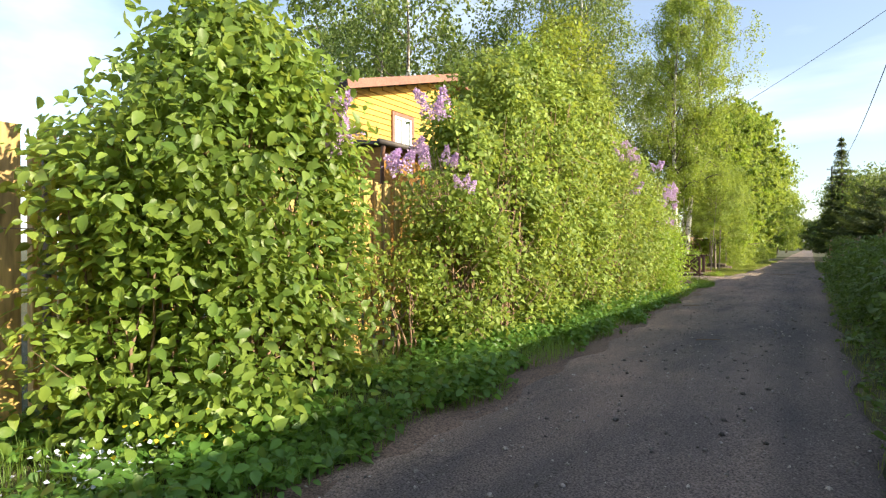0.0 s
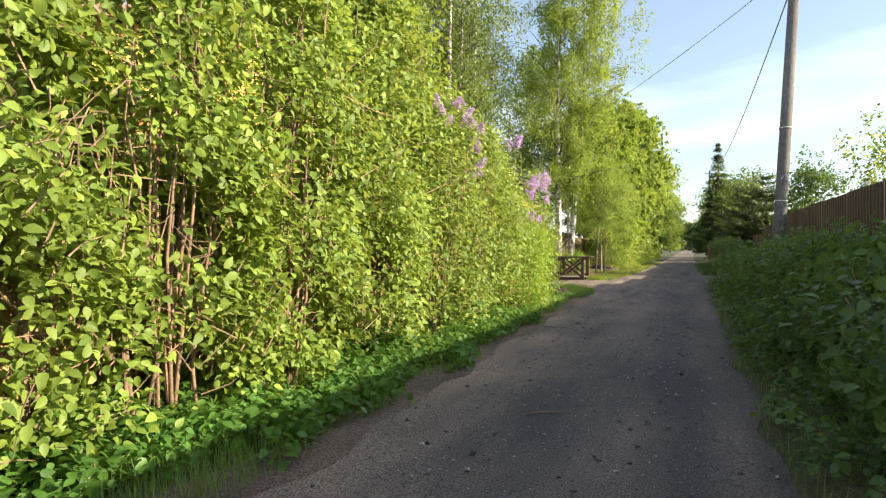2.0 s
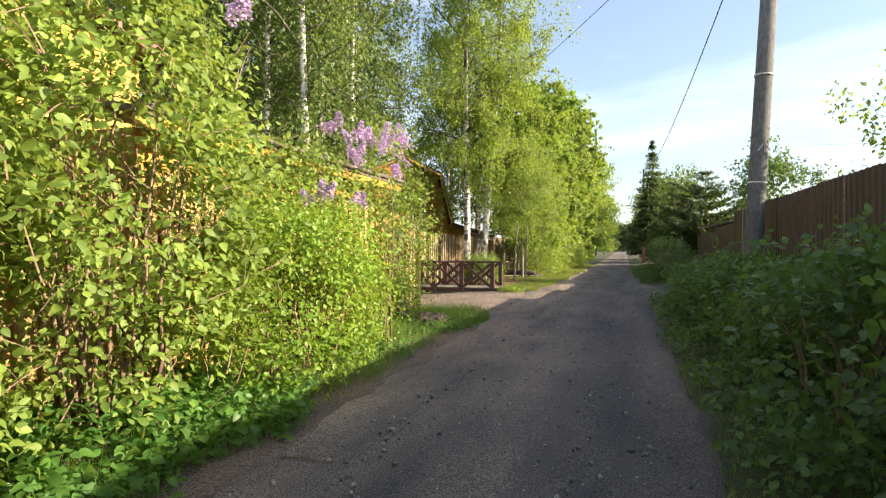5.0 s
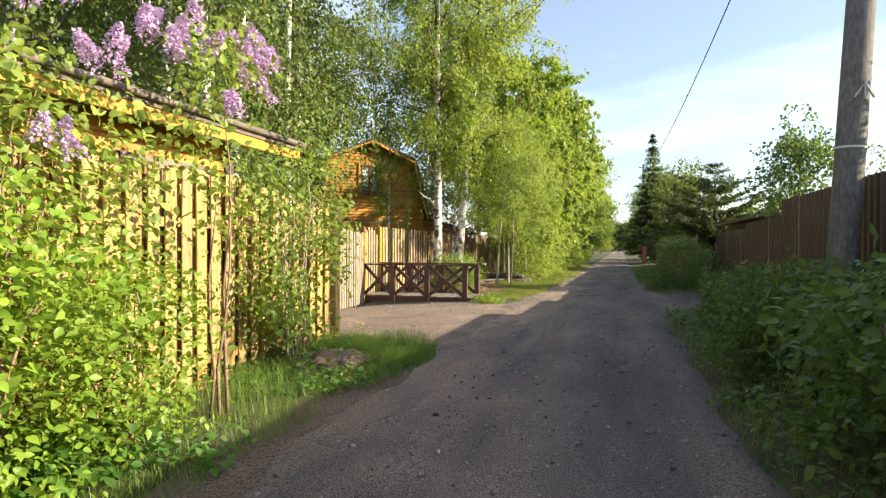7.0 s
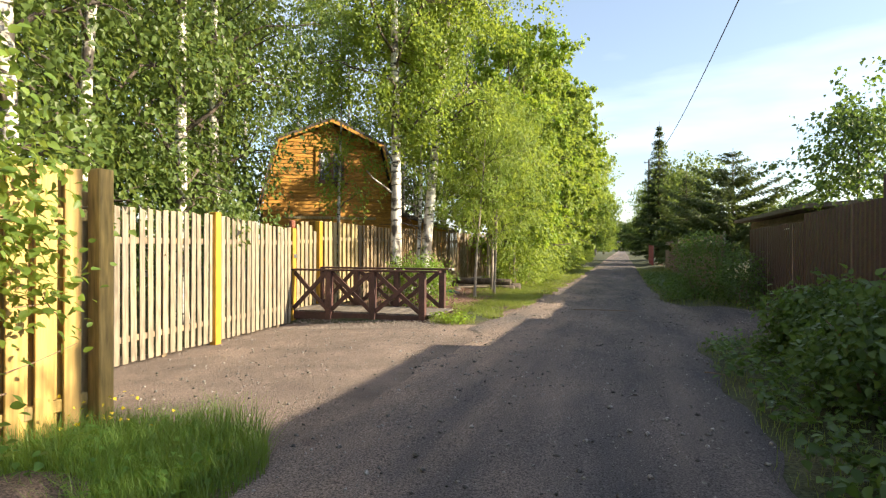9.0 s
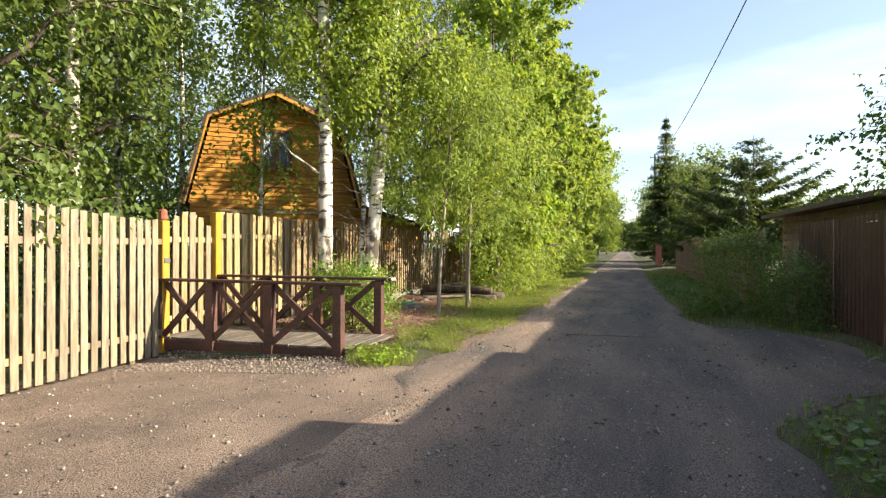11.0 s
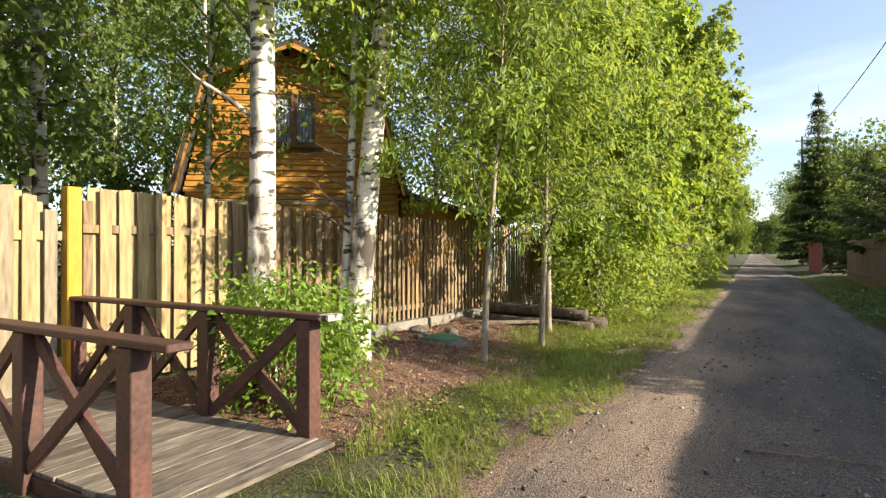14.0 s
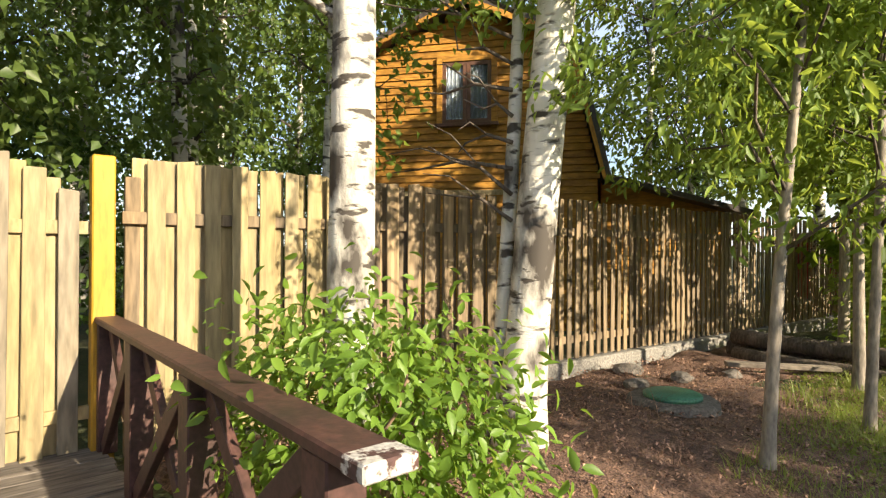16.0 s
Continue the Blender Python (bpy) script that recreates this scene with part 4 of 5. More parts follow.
# ---- houses ----
def sided_wall(parent, width, height, material, pitch=0.14, top=None, z0=0.0, holes=(), thick=0.03):
    """Horizontal lapped boards over a wall in the plane y = 0 that faces -y; top(z) gives the wall's half-open span at a height; holes are windows."""
    z = z0
    made = {}
    while z < height - 0.02:
        zm = z + pitch / 2
        a, b = top(zm) if top else (0, width)
        spans = [(a, b)]
        for hx0, hx1, hz0, hz1 in holes:
            if hz0 - pitch * 0.4 < zm < hz1 + pitch * 0.4:
                spans = [s for p, q in spans for s in ((p, min(q, hx0)), (max(p, hx1), q)) if s[1] - s[0] > 0.05]
        for p, q in spans:
            key = round(q - p, 2)
            if key not in made:
                bm = boxed(0, q - p, -thick, 0, 0, pitch - 0.012, 0.0)
                for v in bm.verts:
                    if v.co.z < 0.01 and v.co.y < -0.01:
                        v.co.y -= 0.012
                    if v.co.z > pitch - 0.02 and v.co.y < -0.01:
                        v.co.y += 0.016
                me = bpy.data.meshes.new("board")
                bm.to_mesh(me)
                bm.free()
                me.materials.append(material)
                made[key] = me
            child("board", made[key], parent, m=pose(p, 0, z))
        z += pitch


def window(parent, x0, x1, z0, z1, frame_mat, casing_mat, y=-0.06, sashes=2, curtain=True):
    w = thing("window", 0, 0)
    w.parent = parent
    w.matrix_local = pose(0, y, 0)
    part("casing", boxed(x0 - 0.11, x0, -0.03, 0.03, z0 - 0.1, z1 + 0.1, 0.004), casing_mat, w)
    part("casing", boxed(x1, x1 + 0.11, -0.03, 0.03, z0 - 0.1, z1 + 0.1, 0.004), casing_mat, w)
    part("casing", boxed(x0 + 0.001, x1 - 0.001, -0.034, 0.03, z1, z1 + 0.1, 0.004), casing_mat, w)
    part("sill", boxed(x0 - 0.14, x1 + 0.14, -0.08, 0.03, z0 - 0.06, z0, 0.004), frame_mat, w)
    step = (x1 - x0) / sashes
    for i in range(sashes):
        a, b = x0 + i * step + 0.004, x0 + (i + 1) * step - 0.004
        bm = bmesh.new()
        box(bm, a, a + 0.07, -0.01, 0.04, z0 + 0.002, z1 - 0.002)
        box(bm, b - 0.07, b, -0.01, 0.04, z0 + 0.002, z1 - 0.002)
        box(bm, a + 0.07, b - 0.07, -0.01, 0.04, z0 + 0.002, z0 + 0.08)
        box(bm, a + 0.07, b - 0.07, -0.01, 0.04, z1 - 0.08, z1 - 0.002)
        part("sash", bm, frame_mat, w)
        pane = part("pane", boxed(a + 0.07, b - 0.07, 0.012, 0.02, z0 + 0.08, z1 - 0.08), M_glass, w)
        pane.visible_shadow = False
        if curtain:
            bm = bmesh.new()
            n = 14
            for k in range(n + 1):
                x = a + 0.06 + (b - a - 0.12) * k / n
                for z in (z0 + 0.05, z1 - 0.05):
                    bm.verts.new((x, 0.036 + 0.008 * math.sin(k * 2.2), z))
            bm.verts.ensure_lookup_table()
            for k in range(n):
                bm.faces.new([bm.verts[j] for j in (2 * k, 2 * k + 2, 2 * k + 3, 2 * k + 1)])
            part("curtain", bm, M_curtain, w, "pale patterned net curtain tinted with the sky's reflection")
    return w


def roof_slab(parent, name, pts, thick, material, label=""):
    """A roof plane given by four corners, thickened downwards."""
    bm = bmesh.new()
    top = [bm.verts.new(p) for p in pts]
    nor = (Vector(pts[1]) - Vector(pts[0])).cross(Vector(pts[3]) - Vector(pts[0])).normalized()
    if nor.z < 0:
        nor = -nor
    low = [bm.verts.new(Vector(p) - nor * thick) for p in pts]
    bm.faces.new(top)
    bm.faces.new(low[::-1])
    for i in range(4):
        j = (i + 1) % 4
        bm.faces.new((top[i], low[i], low[j], top[j]))
    bmesh.ops.recalc_face_normals(bm, faces=bm.faces)
    return part(name, bm, material, parent, label)


def gambrel_house():
    """Ochre boarded house with a mansard roof, standing askew behind the fence."""
    rz = 37.5
    t = thing("gambrel_house", -11.2, 37.57, 0, rz, "ochre boarded two-storey house with a gambrel roof", "house")
    AZ, KZ, KX, EZ, EX, D = 6.22, 5.45, 1.9, 2.9, 2.55, 7.0

    def span(z):
        if z < EZ:
            return -EX + 0.1, EX - 0.1
        if z < KZ:
            k = (z - EZ) / (KZ - EZ)
            e = EX + (KX - EX) * k - 0.06
        else:
            e = KX * (AZ - z) / (AZ - KZ) - 0.08
        return -max(e, 0.03), max(e, 0.03)

    bm = bmesh.new()
    ring = [(-EX + 0.12, 0), (EX - 0.12, 0), (EX - 0.12, EZ), (KX - 0.08, KZ - 0.06), (0, AZ - 0.1), (-KX + 0.08, KZ - 0.06), (-EX + 0.12, EZ)]
    f = [bm.verts.new((x, 0.0, z)) for x, z in ring]
    b = [bm.verts.new((x, D, z)) for x, z in ring]
    bm.faces.new(f)
    bm.faces.new(b[::-1])
    for i in range(7):
        j = (i + 1) % 7
        bm.faces.new((f[i], b[i], b[j], f[j]))
    bmesh.ops.recalc_face_normals(bm, faces=bm.faces)
    part("wall", bm, M_siding, t)
    front = thing("front_wall", 0, 0)
    front.parent = t
    front.matrix_local = pose(0, -0.004, 0)
    sided_wall(front, 5.5, AZ - 0.1, M_siding, 0.135, top=span, holes=((-0.58, 0.58, 3.85, 5.25),))
    window(t, -0.48, 0.48, 3.95, 5.15, M_glass_frame, M_siding)
    part("light_board", boxed(-1.75, 1.7, -0.06, -0.03, 2.56, 2.66, 0.004), M_picket, t)
    ov = -0.45
    roof_slab(t, "roof", [(KX + 0.12, ov, KZ), (0, ov, AZ + 0.12), (0, D + 0.3, AZ + 0.12), (KX + 0.12, D + 0.3, KZ)], 0.09, M_roof_dark)
    roof_slab(t, "roof", [(-KX - 0.12, ov, KZ), (0, ov, AZ + 0.12), (0, D + 0.3, AZ + 0.12), (-KX - 0.12, D + 0.3, KZ)], 0.09, M_roof_dark)
    roof_slab(t, "roof", [(KX + 0.12, ov, KZ - 0.01), (EX + 0.12, ov, EZ - 0.1), (EX + 0.12, D + 0.3, EZ - 0.1), (KX + 0.12, D + 0.3, KZ - 0.01)], 0.09, M_roof_dark)
    roof_slab(t, "roof", [(-KX - 0.12, ov, KZ - 0.01), (-EX - 0.12, ov, EZ - 0.1), (-EX - 0.12, D + 0.3, EZ - 0.1), (-KX - 0.12, D + 0.3, KZ - 0.01)], 0.09, M_roof_dark)
    # verge boards
    for p, q in (((0, AZ), (KX + 0.05, KZ - 0.08)), ((0, AZ), (-KX - 0.05, KZ - 0.08)), ((KX + 0.05, KZ - 0.1), (EX + 0.06, EZ - 0.12)), ((-KX - 0.05, KZ - 0.1), (-EX - 0.06, EZ - 0.12))):
        L = math.hypot(q[0] - p[0], q[1] - p[1])
        a = math.degrees(math.atan2(q[1] - p[1], q[0] - p[0]))
        part("verge_board", boxed(0, L, ov + 0.001, ov + 0.03, -0.09, 0.06, 0.003), M_siding, t, m=pose(p[0], 0, p[1], 0, -a, 0))
    # lower wing beside the house
    bm = boxed(EX, EX + 2.3, 0.6, 4.0, 0, 2.3)
    for v in bm.verts:
        if v.co.z > 1 and v.co.x < EX + 0.1:
            v.co.z = 2.93
    part("wing", bm, M_siding, t)
    wing = thing("wing_wall", 0, 0)
    wing.parent = t
    wing.matrix_local = pose(EX, 0.596, 0)
    sided_wall(wing, 2.3, 2.25, M_siding, 0.15)
    roof_slab(t, "roof", [(EX - 0.1, 0.1, 3.0), (EX + 2.7, 0.1, 2.2), (EX + 2.7, 4.3, 2.2), (EX - 0.1, 4.3, 3.0)], 0.1, M_roof_dark)
    return t


gambrel_house()


def yellow_house():
    """Yellow boarded house behind the first bushes: eave over the near side, gable towards the lane."""
    t = thing("yellow_house", -10.2, 10.6, 0, 0, "yellow boarded house with a brown corrugated roof", "house")
    E, A, W, D = 5.55, 6.9, 9.5, 8.0
    bm = bmesh.new()
    ring = [(0, 0), (W, 0), (W, E), (W / 2, A), (0, E)]
    f = [bm.verts.new((0, y, z)) for y, z in ring]
    b = [bm.verts.new((-D, y, z)) for y, z in ring]
    bm.faces.new(f)
    bm.faces.new(b[::-1])
    for i in range(5):
        j = (i + 1) % 5
        bm.faces.new((f[i], b[i], b[j], f[j]))
    bmesh.ops.recalc_face_normals(bm, faces=bm.faces)
    part("wall", bm, M_siding_yellow, t)
    # side faces away from the sun: its shade is put into browner boards
    side = thing("side_wall", 0, 0)
    side.parent = t
    side.matrix_local = pose(-D, -0.004, 0)
    sided_wall(side, D, E, M_siding, 0.16)
    gable = thing("gable_wall", 0, 0)
    gable.parent = t
    gable.matrix_local = pose(0.004, 0, 0, 0, 0, 90)
    sided_wall(gable, W, A, M_siding_yellow, 0.16, top=lambda z: (0, W) if z < E else ((z - E) / (A - E) * W / 2, W - (z - E) / (A - E) * W / 2), holes=((1.95, 3.0, 3.9, 5.4),))
    g2 = thing("gable_openings", 0, 0)
    g2.parent = t
    g2.matrix_local = pose(0.0, 0, 0, 0, 0, 90)
    window(g2, 2.06, 2.9, 4.0, 5.3, M_white, M_fascia)
    roof_slab(t, "roof", [(0.55, -0.45, E - 0.02), (0.55, W / 2, A + 0.12), (-D - 0.4, W / 2, A + 0.12), (-D - 0.4, -0.45, E - 0.02)], 0.08, M_roof_dark)
    roof_slab(t, "roof", [(0.55, W + 0.45, E - 0.02), (0.55, W / 2, A + 0.12), (-D - 0.4, W / 2, A + 0.12), (-D - 0.4, W + 0.45, E - 0.02)], 0.08, M_roof_dark)
    ang = math.degrees(math.atan2(A + 0.14 - E, W / 2 + 0.45))
    Lr = math.hypot(A + 0.14 - E, W / 2 + 0.45)
    part("verge_board", boxed(0.56, 0.6, 0, Lr, -0.13, 0.1, 0.004), M_fascia, t, m=pose(0, -0.45, E - 0.02, ang, 0, 0))
    part("verge_board", boxed(0.56, 0.6, -Lr, 0, -0.13, 0.1, 0.004), M_fascia, t, m=pose(0, W + 0.45, E - 0.02, -ang, 0, 0))
    part("corner_board", boxed(0.036, 0.06, -0.06, 0.08, 0, E, 0.004), M_fascia, t)
    part("drainpipe", boxed(-3.3, -3.2, -0.14, -0.05, 0, E, 0.02), M_roof_dark, t)
    n = 70
    tubes = [tube([(-D - 0.4 + (D + 0.95) * (i + 0.5) / n, -0.46, E - 0.005), (-D - 0.4 + (D + 0.95) * (i + 0.5) / n, 0.6, E + 0.295)], [0.045, 0.045], 5) for i in range(n)]
    v, f = join(tubes)
    child("corrugation", mesh_of("corrugation", v, f, M_roof_dark), t)
    # porch in front of the gable, its shade coloured in with browner boards
    part("porch_wall", boxed(0.1, 2.0, -0.8, 1.7, 0, 3.75), M_siding, t)
    roof_slab(t, "porch_roof", [(0.05, -1.1, 4.1), (2.3, -1.1, 3.8), (2.3, 1.9, 3.8), (0.05, 1.9, 4.1)], 0.08, M_roof_dark)
    v, f = tube([(2.32, -1.3, 3.76), (2.32, 1.95, 3.76)], [0.07, 0.07], 8)
    child("gutter", mesh_of("gutter", v, f, M_roof_dark, True), t)
    v, f = tube([(2.3, -1.1, 3.75), (2.12, -0.95, 3.5), (2.12, -0.95, 0)], [0.05, 0.05, 0.05], 8)
    child("drainpipe", mesh_of("drainpipe", v, f, M_glass_frame, True), t)
    return t


yellow_house()


def lane_shed():
    """Low yellow shed just behind the fence, its eave towards the lane."""
    t = thing("garden_shed", -5.0, 15.2, 0, 0, "low yellow boarded shed with a brown roof and yellow fascia", "shed")
    part("wall", boxed(-3.0, 0, 0, 5.2, 0, 2.75), M_siding, t)
    w = thing("lane_wall", 0, 0)
    w.parent = t
    w.matrix_local = pose(0.004, 0, 0, 0, 0, 90)
    sided_wall(w, 5.2, 2.7, M_siding, 0.15, holes=((3.5, 4.8, 1.1, 2.4),))
    window(w, 3.62, 4.68, 1.2, 2.3, M_fascia, M_grey_wood, curtain=False)
    roof_slab(t, "roof", [(0.45, -0.4, 2.84), (0.45, 6.12, 2.84), (-3.3, 6.12, 3.7), (-3.3, -0.4, 3.7)], 0.06, M_asphalt_roof)
    part("fascia", boxed(0.39, 0.42, -0.38, 6.1, 2.66, 2.78, 0.004), M_yellow, t)
    v, f = tube([(0.47, -0.4, 2.86), (0.47, 6.14, 2.86)], [0.035, 0.035], 8)
    child("roof_edge", mesh_of("roof_edge", v, f, M_asphalt_roof, True), t)
    part("corner_board", boxed(0.05, 0.075, 5.08, 5.22, 0, 2.6, 0.004), M_roof_dark, t)
    return t


lane_shed()


# ---- right-hand side ----
def profiled_sheet(w, h, rib=0.18, depth=0.035):
    """One sheet of profiled steel in the plane y = 0."""
    bm = bmesh.new()
    xs = []
    n = int(round(w / rib))
    for i in range(n):
        x = i * w / n
        k = w / n
        xs += [(x, 0), (x + k * 0.42, 0), (x + k * 0.52, -depth), (x + k * 0.9, -depth)]
    xs.append((w, 0))
    low = [bm.verts.new((x, y, 0)) for x, y in xs]
    top = [bm.verts.new((x, y, h)) for x, y in xs]
    for i in range(len(xs) - 1):
        bm.faces.new((low[i], low[i + 1], top[i + 1], top[i]))
    me = bpy.data.meshes.new("sheet")
    bm.to_mesh(me)
    bm.free()
    me.materials.append(M_metal)
    return me


def sheet_fence(label, x, y0, y1, h, z=0.05):
    t = thing("sheet_fence", x, y0, z, 90, label, "fence", "brown sheet fences")
    n = max(1, round((y1 - y0) / 1.15))
    w = (y1 - y0) / n
    me = profiled_sheet(w, h)
    rng = random.Random(int(y0 * 10))
    for i in range(n):
        child("sheet", me, t, m=pose(i * w, 0.003 * (i % 2), rng.uniform(-0.012, 0.012)))
    for zz in (0.4, h - 0.3):
        part("rail", boxed(0, y1 - y0, -0.09, -0.045, zz, zz + 0.04, 0.004), M_metal, t)
    for i in range(0, n + 1, 2):
        part("post", boxed(min(i * w, y1 - y0 - 0.06), min(i * w, y1 - y0 - 0.06) + 0.06, -0.16, -0.1, -0.1, h - 0.1, 0.004), M_metal, t)
    return t


sheet_fence("tall dark brown profiled steel fence behind the hedge", 2.64, -9.0, 27.9, 2.46)
sheet_fence("tall dark brown profiled steel fence beside a gate", 2.66, 27.85, 31.4, 2.14)
sheet_fence("lower dark brown profiled steel gate and fence", 2.72, 31.35, 36.6, 1.98)


def plain_board_wall(label, x, y0, y1, h, material):
    t = thing("board_fence", x, y0, 0.05, 90, label, "fence")
    n = int((y1 - y0) / 0.22)
    me = board_mesh("board", 0.21, 0.025, h, material)
    for i in range(n):
        child("board", me, t, m=pose(0.11 + i * 0.22, 0, 0, 0, 0, 0))
    for zz in (0.4, h - 0.35):
        part("rail", boxed(0, y1 - y0, 0.014, 0.06, zz, zz + 0.08), material, t)
    for k in range(0, int(y1 - y0) + 1, 6):
        part("post", boxed(k, k + 0.08, -0.07, -0.016, -0.1, h + 0.1), M_grey_wood, t, "pale grey post")
    return t


plain_board_wall("pinkish brown board fence along the far lane", 2.1, 37.0, 60.0, 1.85, M_tan_wall)
plain_board_wall("dark red board fence far along the lane", 1.6, 66.0, 74.0, 2.0, M_red)


def right_shed():
    t = thing("old_shed", 4.6, 36.8, 0, 0, "old grey boarded shed with a flat felt roof", "shed")
    part("wall", boxed(0, 5, 0, 9, 0, 2.5), M_grey_wood, t)
    w = thing("end_wall", 0, 0)
    w.parent = t
    w.matrix_local = pose(-0.004, 9, 0, 0, 0, -90)
    sided_wall(w, 9, 2.45, M_grey_wood, 0.2, holes=((5.2, 6.3, 1.7, 2.3),))
    # flat dark sheet on the solid wall, coloured as an opening's unlit hollow
    part("opening", boxed(-0.02, -0.006, 2.7, 3.8, 1.7, 2.3), M_dark, t)
    roof_slab(t, "roof", [(-0.6, -0.5, 2.72), (5.5, -0.5, 3.1), (5.5, 9.6, 3.1), (-0.6, 9.6, 2.72)], 0.12, M_asphalt_roof)
    return t


right_shed()


def power_pole(x, y, h, r0, r1, label, marks=False, tilt=0.0):
    t = thing("power_pole", x, y, 0, 0, label, "pole", "power poles")
    t.matrix_world = pose(x, y, 0, 0, tilt, 0)
    v, f = tube([(0, 0, -0.2), (0, 0, 1), (0, 0, h)], [r0, r0 * 0.98, r1], 16)
    child("pole", mesh_of("pole", v, f, M_pole, True), t)
    part("crossarm", boxed(-0.55, 0.55, -0.04, 0.04, h - 0.45, h - 0.36, 0.004), M_steel, t)
    for s in (-0.45, 0.45, 0.0):
        v, f = tube([(s, 0, h - 0.38), (s, 0, h - 0.3), (s, 0, h - 0.24), (s, 0, h - 0.18)], [0.02, 0.045, 0.03, 0.045], 8)
        child("insulator", mesh_of("insulator", v, f, M_white, True), t)
    if marks:
        for z in (2.78, 4.9):
            v, f = tube([(0, 0, z), (0, 0, z + 0.035)], [r0 - 0.003, r0 - 0.003], 14)
            child("band", mesh_of("band", v, f, M_chalk, True), t, "pale metal band")
        for a, b in ((-0.06, 30), (0.05, -35), (0.0, 0)):
            part("chalk_mark", boxed(-0.008, 0.008, -r0 - 0.004, -r0 + 0.02, -0.11, 0.11), M_chalk, t, "white number strokes", m=pose(a, 0, 3.5, 0, b, 20))
    return t


power_pole(2.1, 23.2, 9.7, 0.18, 0.135, "grey concrete power pole with pale bands", True, 3.2)
power_pole(2.2, 89.0, 12.0, 0.15, 0.1, "distant grey power pole beside a spruce")


def cable(a, b, sag, label, r=0.012):
    a, b = Vector(a), Vector(b)
    pts = [a.lerp(b, k) - Vector((0, 0, sag * 4 * k * (1 - k))) for k in np.linspace(0, 1, 17)]
    v, f = tube(pts, [r] * 17, 5)
    return tagged(new("power_cable", mesh_of("power_cable", v, f, M_wire, True)), label, "cable", "overhead cables")


cable((2.7, 23.2, 9.5), (2.5, 89.0, 11.8), 1.3, "black overhead cable running along the lane", 0.02)
cable((2.3, 23.2, 9.35), (-14.0, 48.0, 8.8), 0.8, "thin overhead cable crossing the lane to the trees", 0.01)
cable((2.95, 23.2, 9.45), (7.5, 4.0, 9.3), 0.5, "thin overhead cable leading off past the fence", 0.014)
cable((2.35, 23.2, 9.4), (1.9, -40.0, 9.4), 0.9, "black overhead cable running along the lane", 0.014)

# ---- bushes of the left side ----
bush("broadleaf_bush", "large bright green broad-leaved bush beside the lane", -3.85, 2.75, 0.85, 1.1, 3.3, 19000, 0.098, L_lilac_b, 21, stems=14, profile=(1.0, 1.0, 0.5), spread=0.13, lumps=0.26, gaps=-0.5, twigs=60, stem_r=0.018)
bush("broadleaf_bush", "lower bright green bush with a few lilac flowers", -3.75, 3.6, 0.55, 0.42, 2.25, 4000, 0.085, L_lilac_b, 23, stems=8, profile=(0.9, 1.0, 0.5), spread=0.12, lumps=0.2, gaps=-0.4)
bush("broadleaf_bush", "bright green broad-leaved bush beside a yellow gate", -3.9, 1.95, 0.6, 0.5, 2.4, 5600, 0.098, L_lilac_b, 22, stems=7, profile=(0.9, 1.0, 0.6), spread=0.14, lumps=0.12)
bush("lilac_sapling", "small sparse lilac shoots at the fence foot", -4.15, 5.3, 0.35, 0.5, 1.3, 1900, 0.075, L_lilac, 24, stems=7, category="shrub", gaps=-0.1)
LILAC = [(-4.0, 6.35, 0.8, 0.75, 3.1, 8500, 0.105), (-4.05, 7.5, 0.95, 0.95, 4.0, 15000, 0.105), (-4.1, 8.9, 1.0, 1.15, 4.8, 20000, 0.105), (-4.1, 10.5, 1.0, 1.3, 4.9, 20000, 0.105), (-4.05, 12.3, 1.0, 1.25, 3.75, 14500, 0.1), (-4.05, 14.2, 1.0, 1.3, 3.7, 14000, 0.095)]
lilacs = []
for i, (x, y, rx, ry, h, count, size) in enumerate(LILAC):
    count, size = int(count * 1.5), size * 0.84
    lilacs.append(bush("lilac_bush", "tall sunlit lilac bush over a yellow fence", x, y, rx, ry, h, count, size, L_lilac, 31 + i, stems=20, twigs=230, group="lilac hedge", profile=(0.85, 1.0, 0.55), gaps=-0.18, fill=0.33, lumps=0.28, spread=0.11, stem_r=0.017))
bush("yellow_green_shrub", "tall yellow-green leafy young tree in the hedge", -4.7, 11.8, 1.3, 1.5, 6.3, 11000, 0.085, L_yellow, 41, stems=10, low=0.4, profile=(0.4, 1.0, 0.35), category="shrub")
bush("bright_shrub", "low bright green leafy shrub at the hedge foot", -3.72, 16.1, 0.85, 1.7, 1.85, 14000, 0.06, L_bright, 42, stems=12, profile=(0.9, 1.0, 0.6), hang=0.1)
bush("bright_shrub", "low bright green leafy shrub at the hedge foot", -3.95, 18.0, 0.45, 0.65, 1.35, 4000, 0.06, L_bright, 46, stems=8, profile=(0.9, 1.0, 0.6), hang=0.1)
lilacs.append(bush("lilac_bush", "flowering lilac bush in front of a yellow shed", -4.3, 17.2, 0.65, 1.15, 3.0, 6500, 0.08, L_lilac, 43, stems=12, group="lilac hedge", low=0.25))
bush("climbing_shrub", "leafy shrub with bare stems against the fence", -4.27, 20.75, 0.36, 0.85, 2.75, 7500, 0.075, L_lilac_b, 44, stems=11, profile=(0.4, 1.0, 0.6), gaps=-0.05, low=0.1, stem_mat=M_pale_bark, stem_r=0.014, twigs=40)
lilacs.append(bush("lilac_bush", "overhanging lilac branches in front of a yellow fence", -3.9, 18.85, 0.4, 0.45, 3.3, 1300, 0.085, L_lilac, 47, stems=3, group="lilac hedge", profile=(0.55, 0.7, 1.0), gaps=0.2, low=0.4))
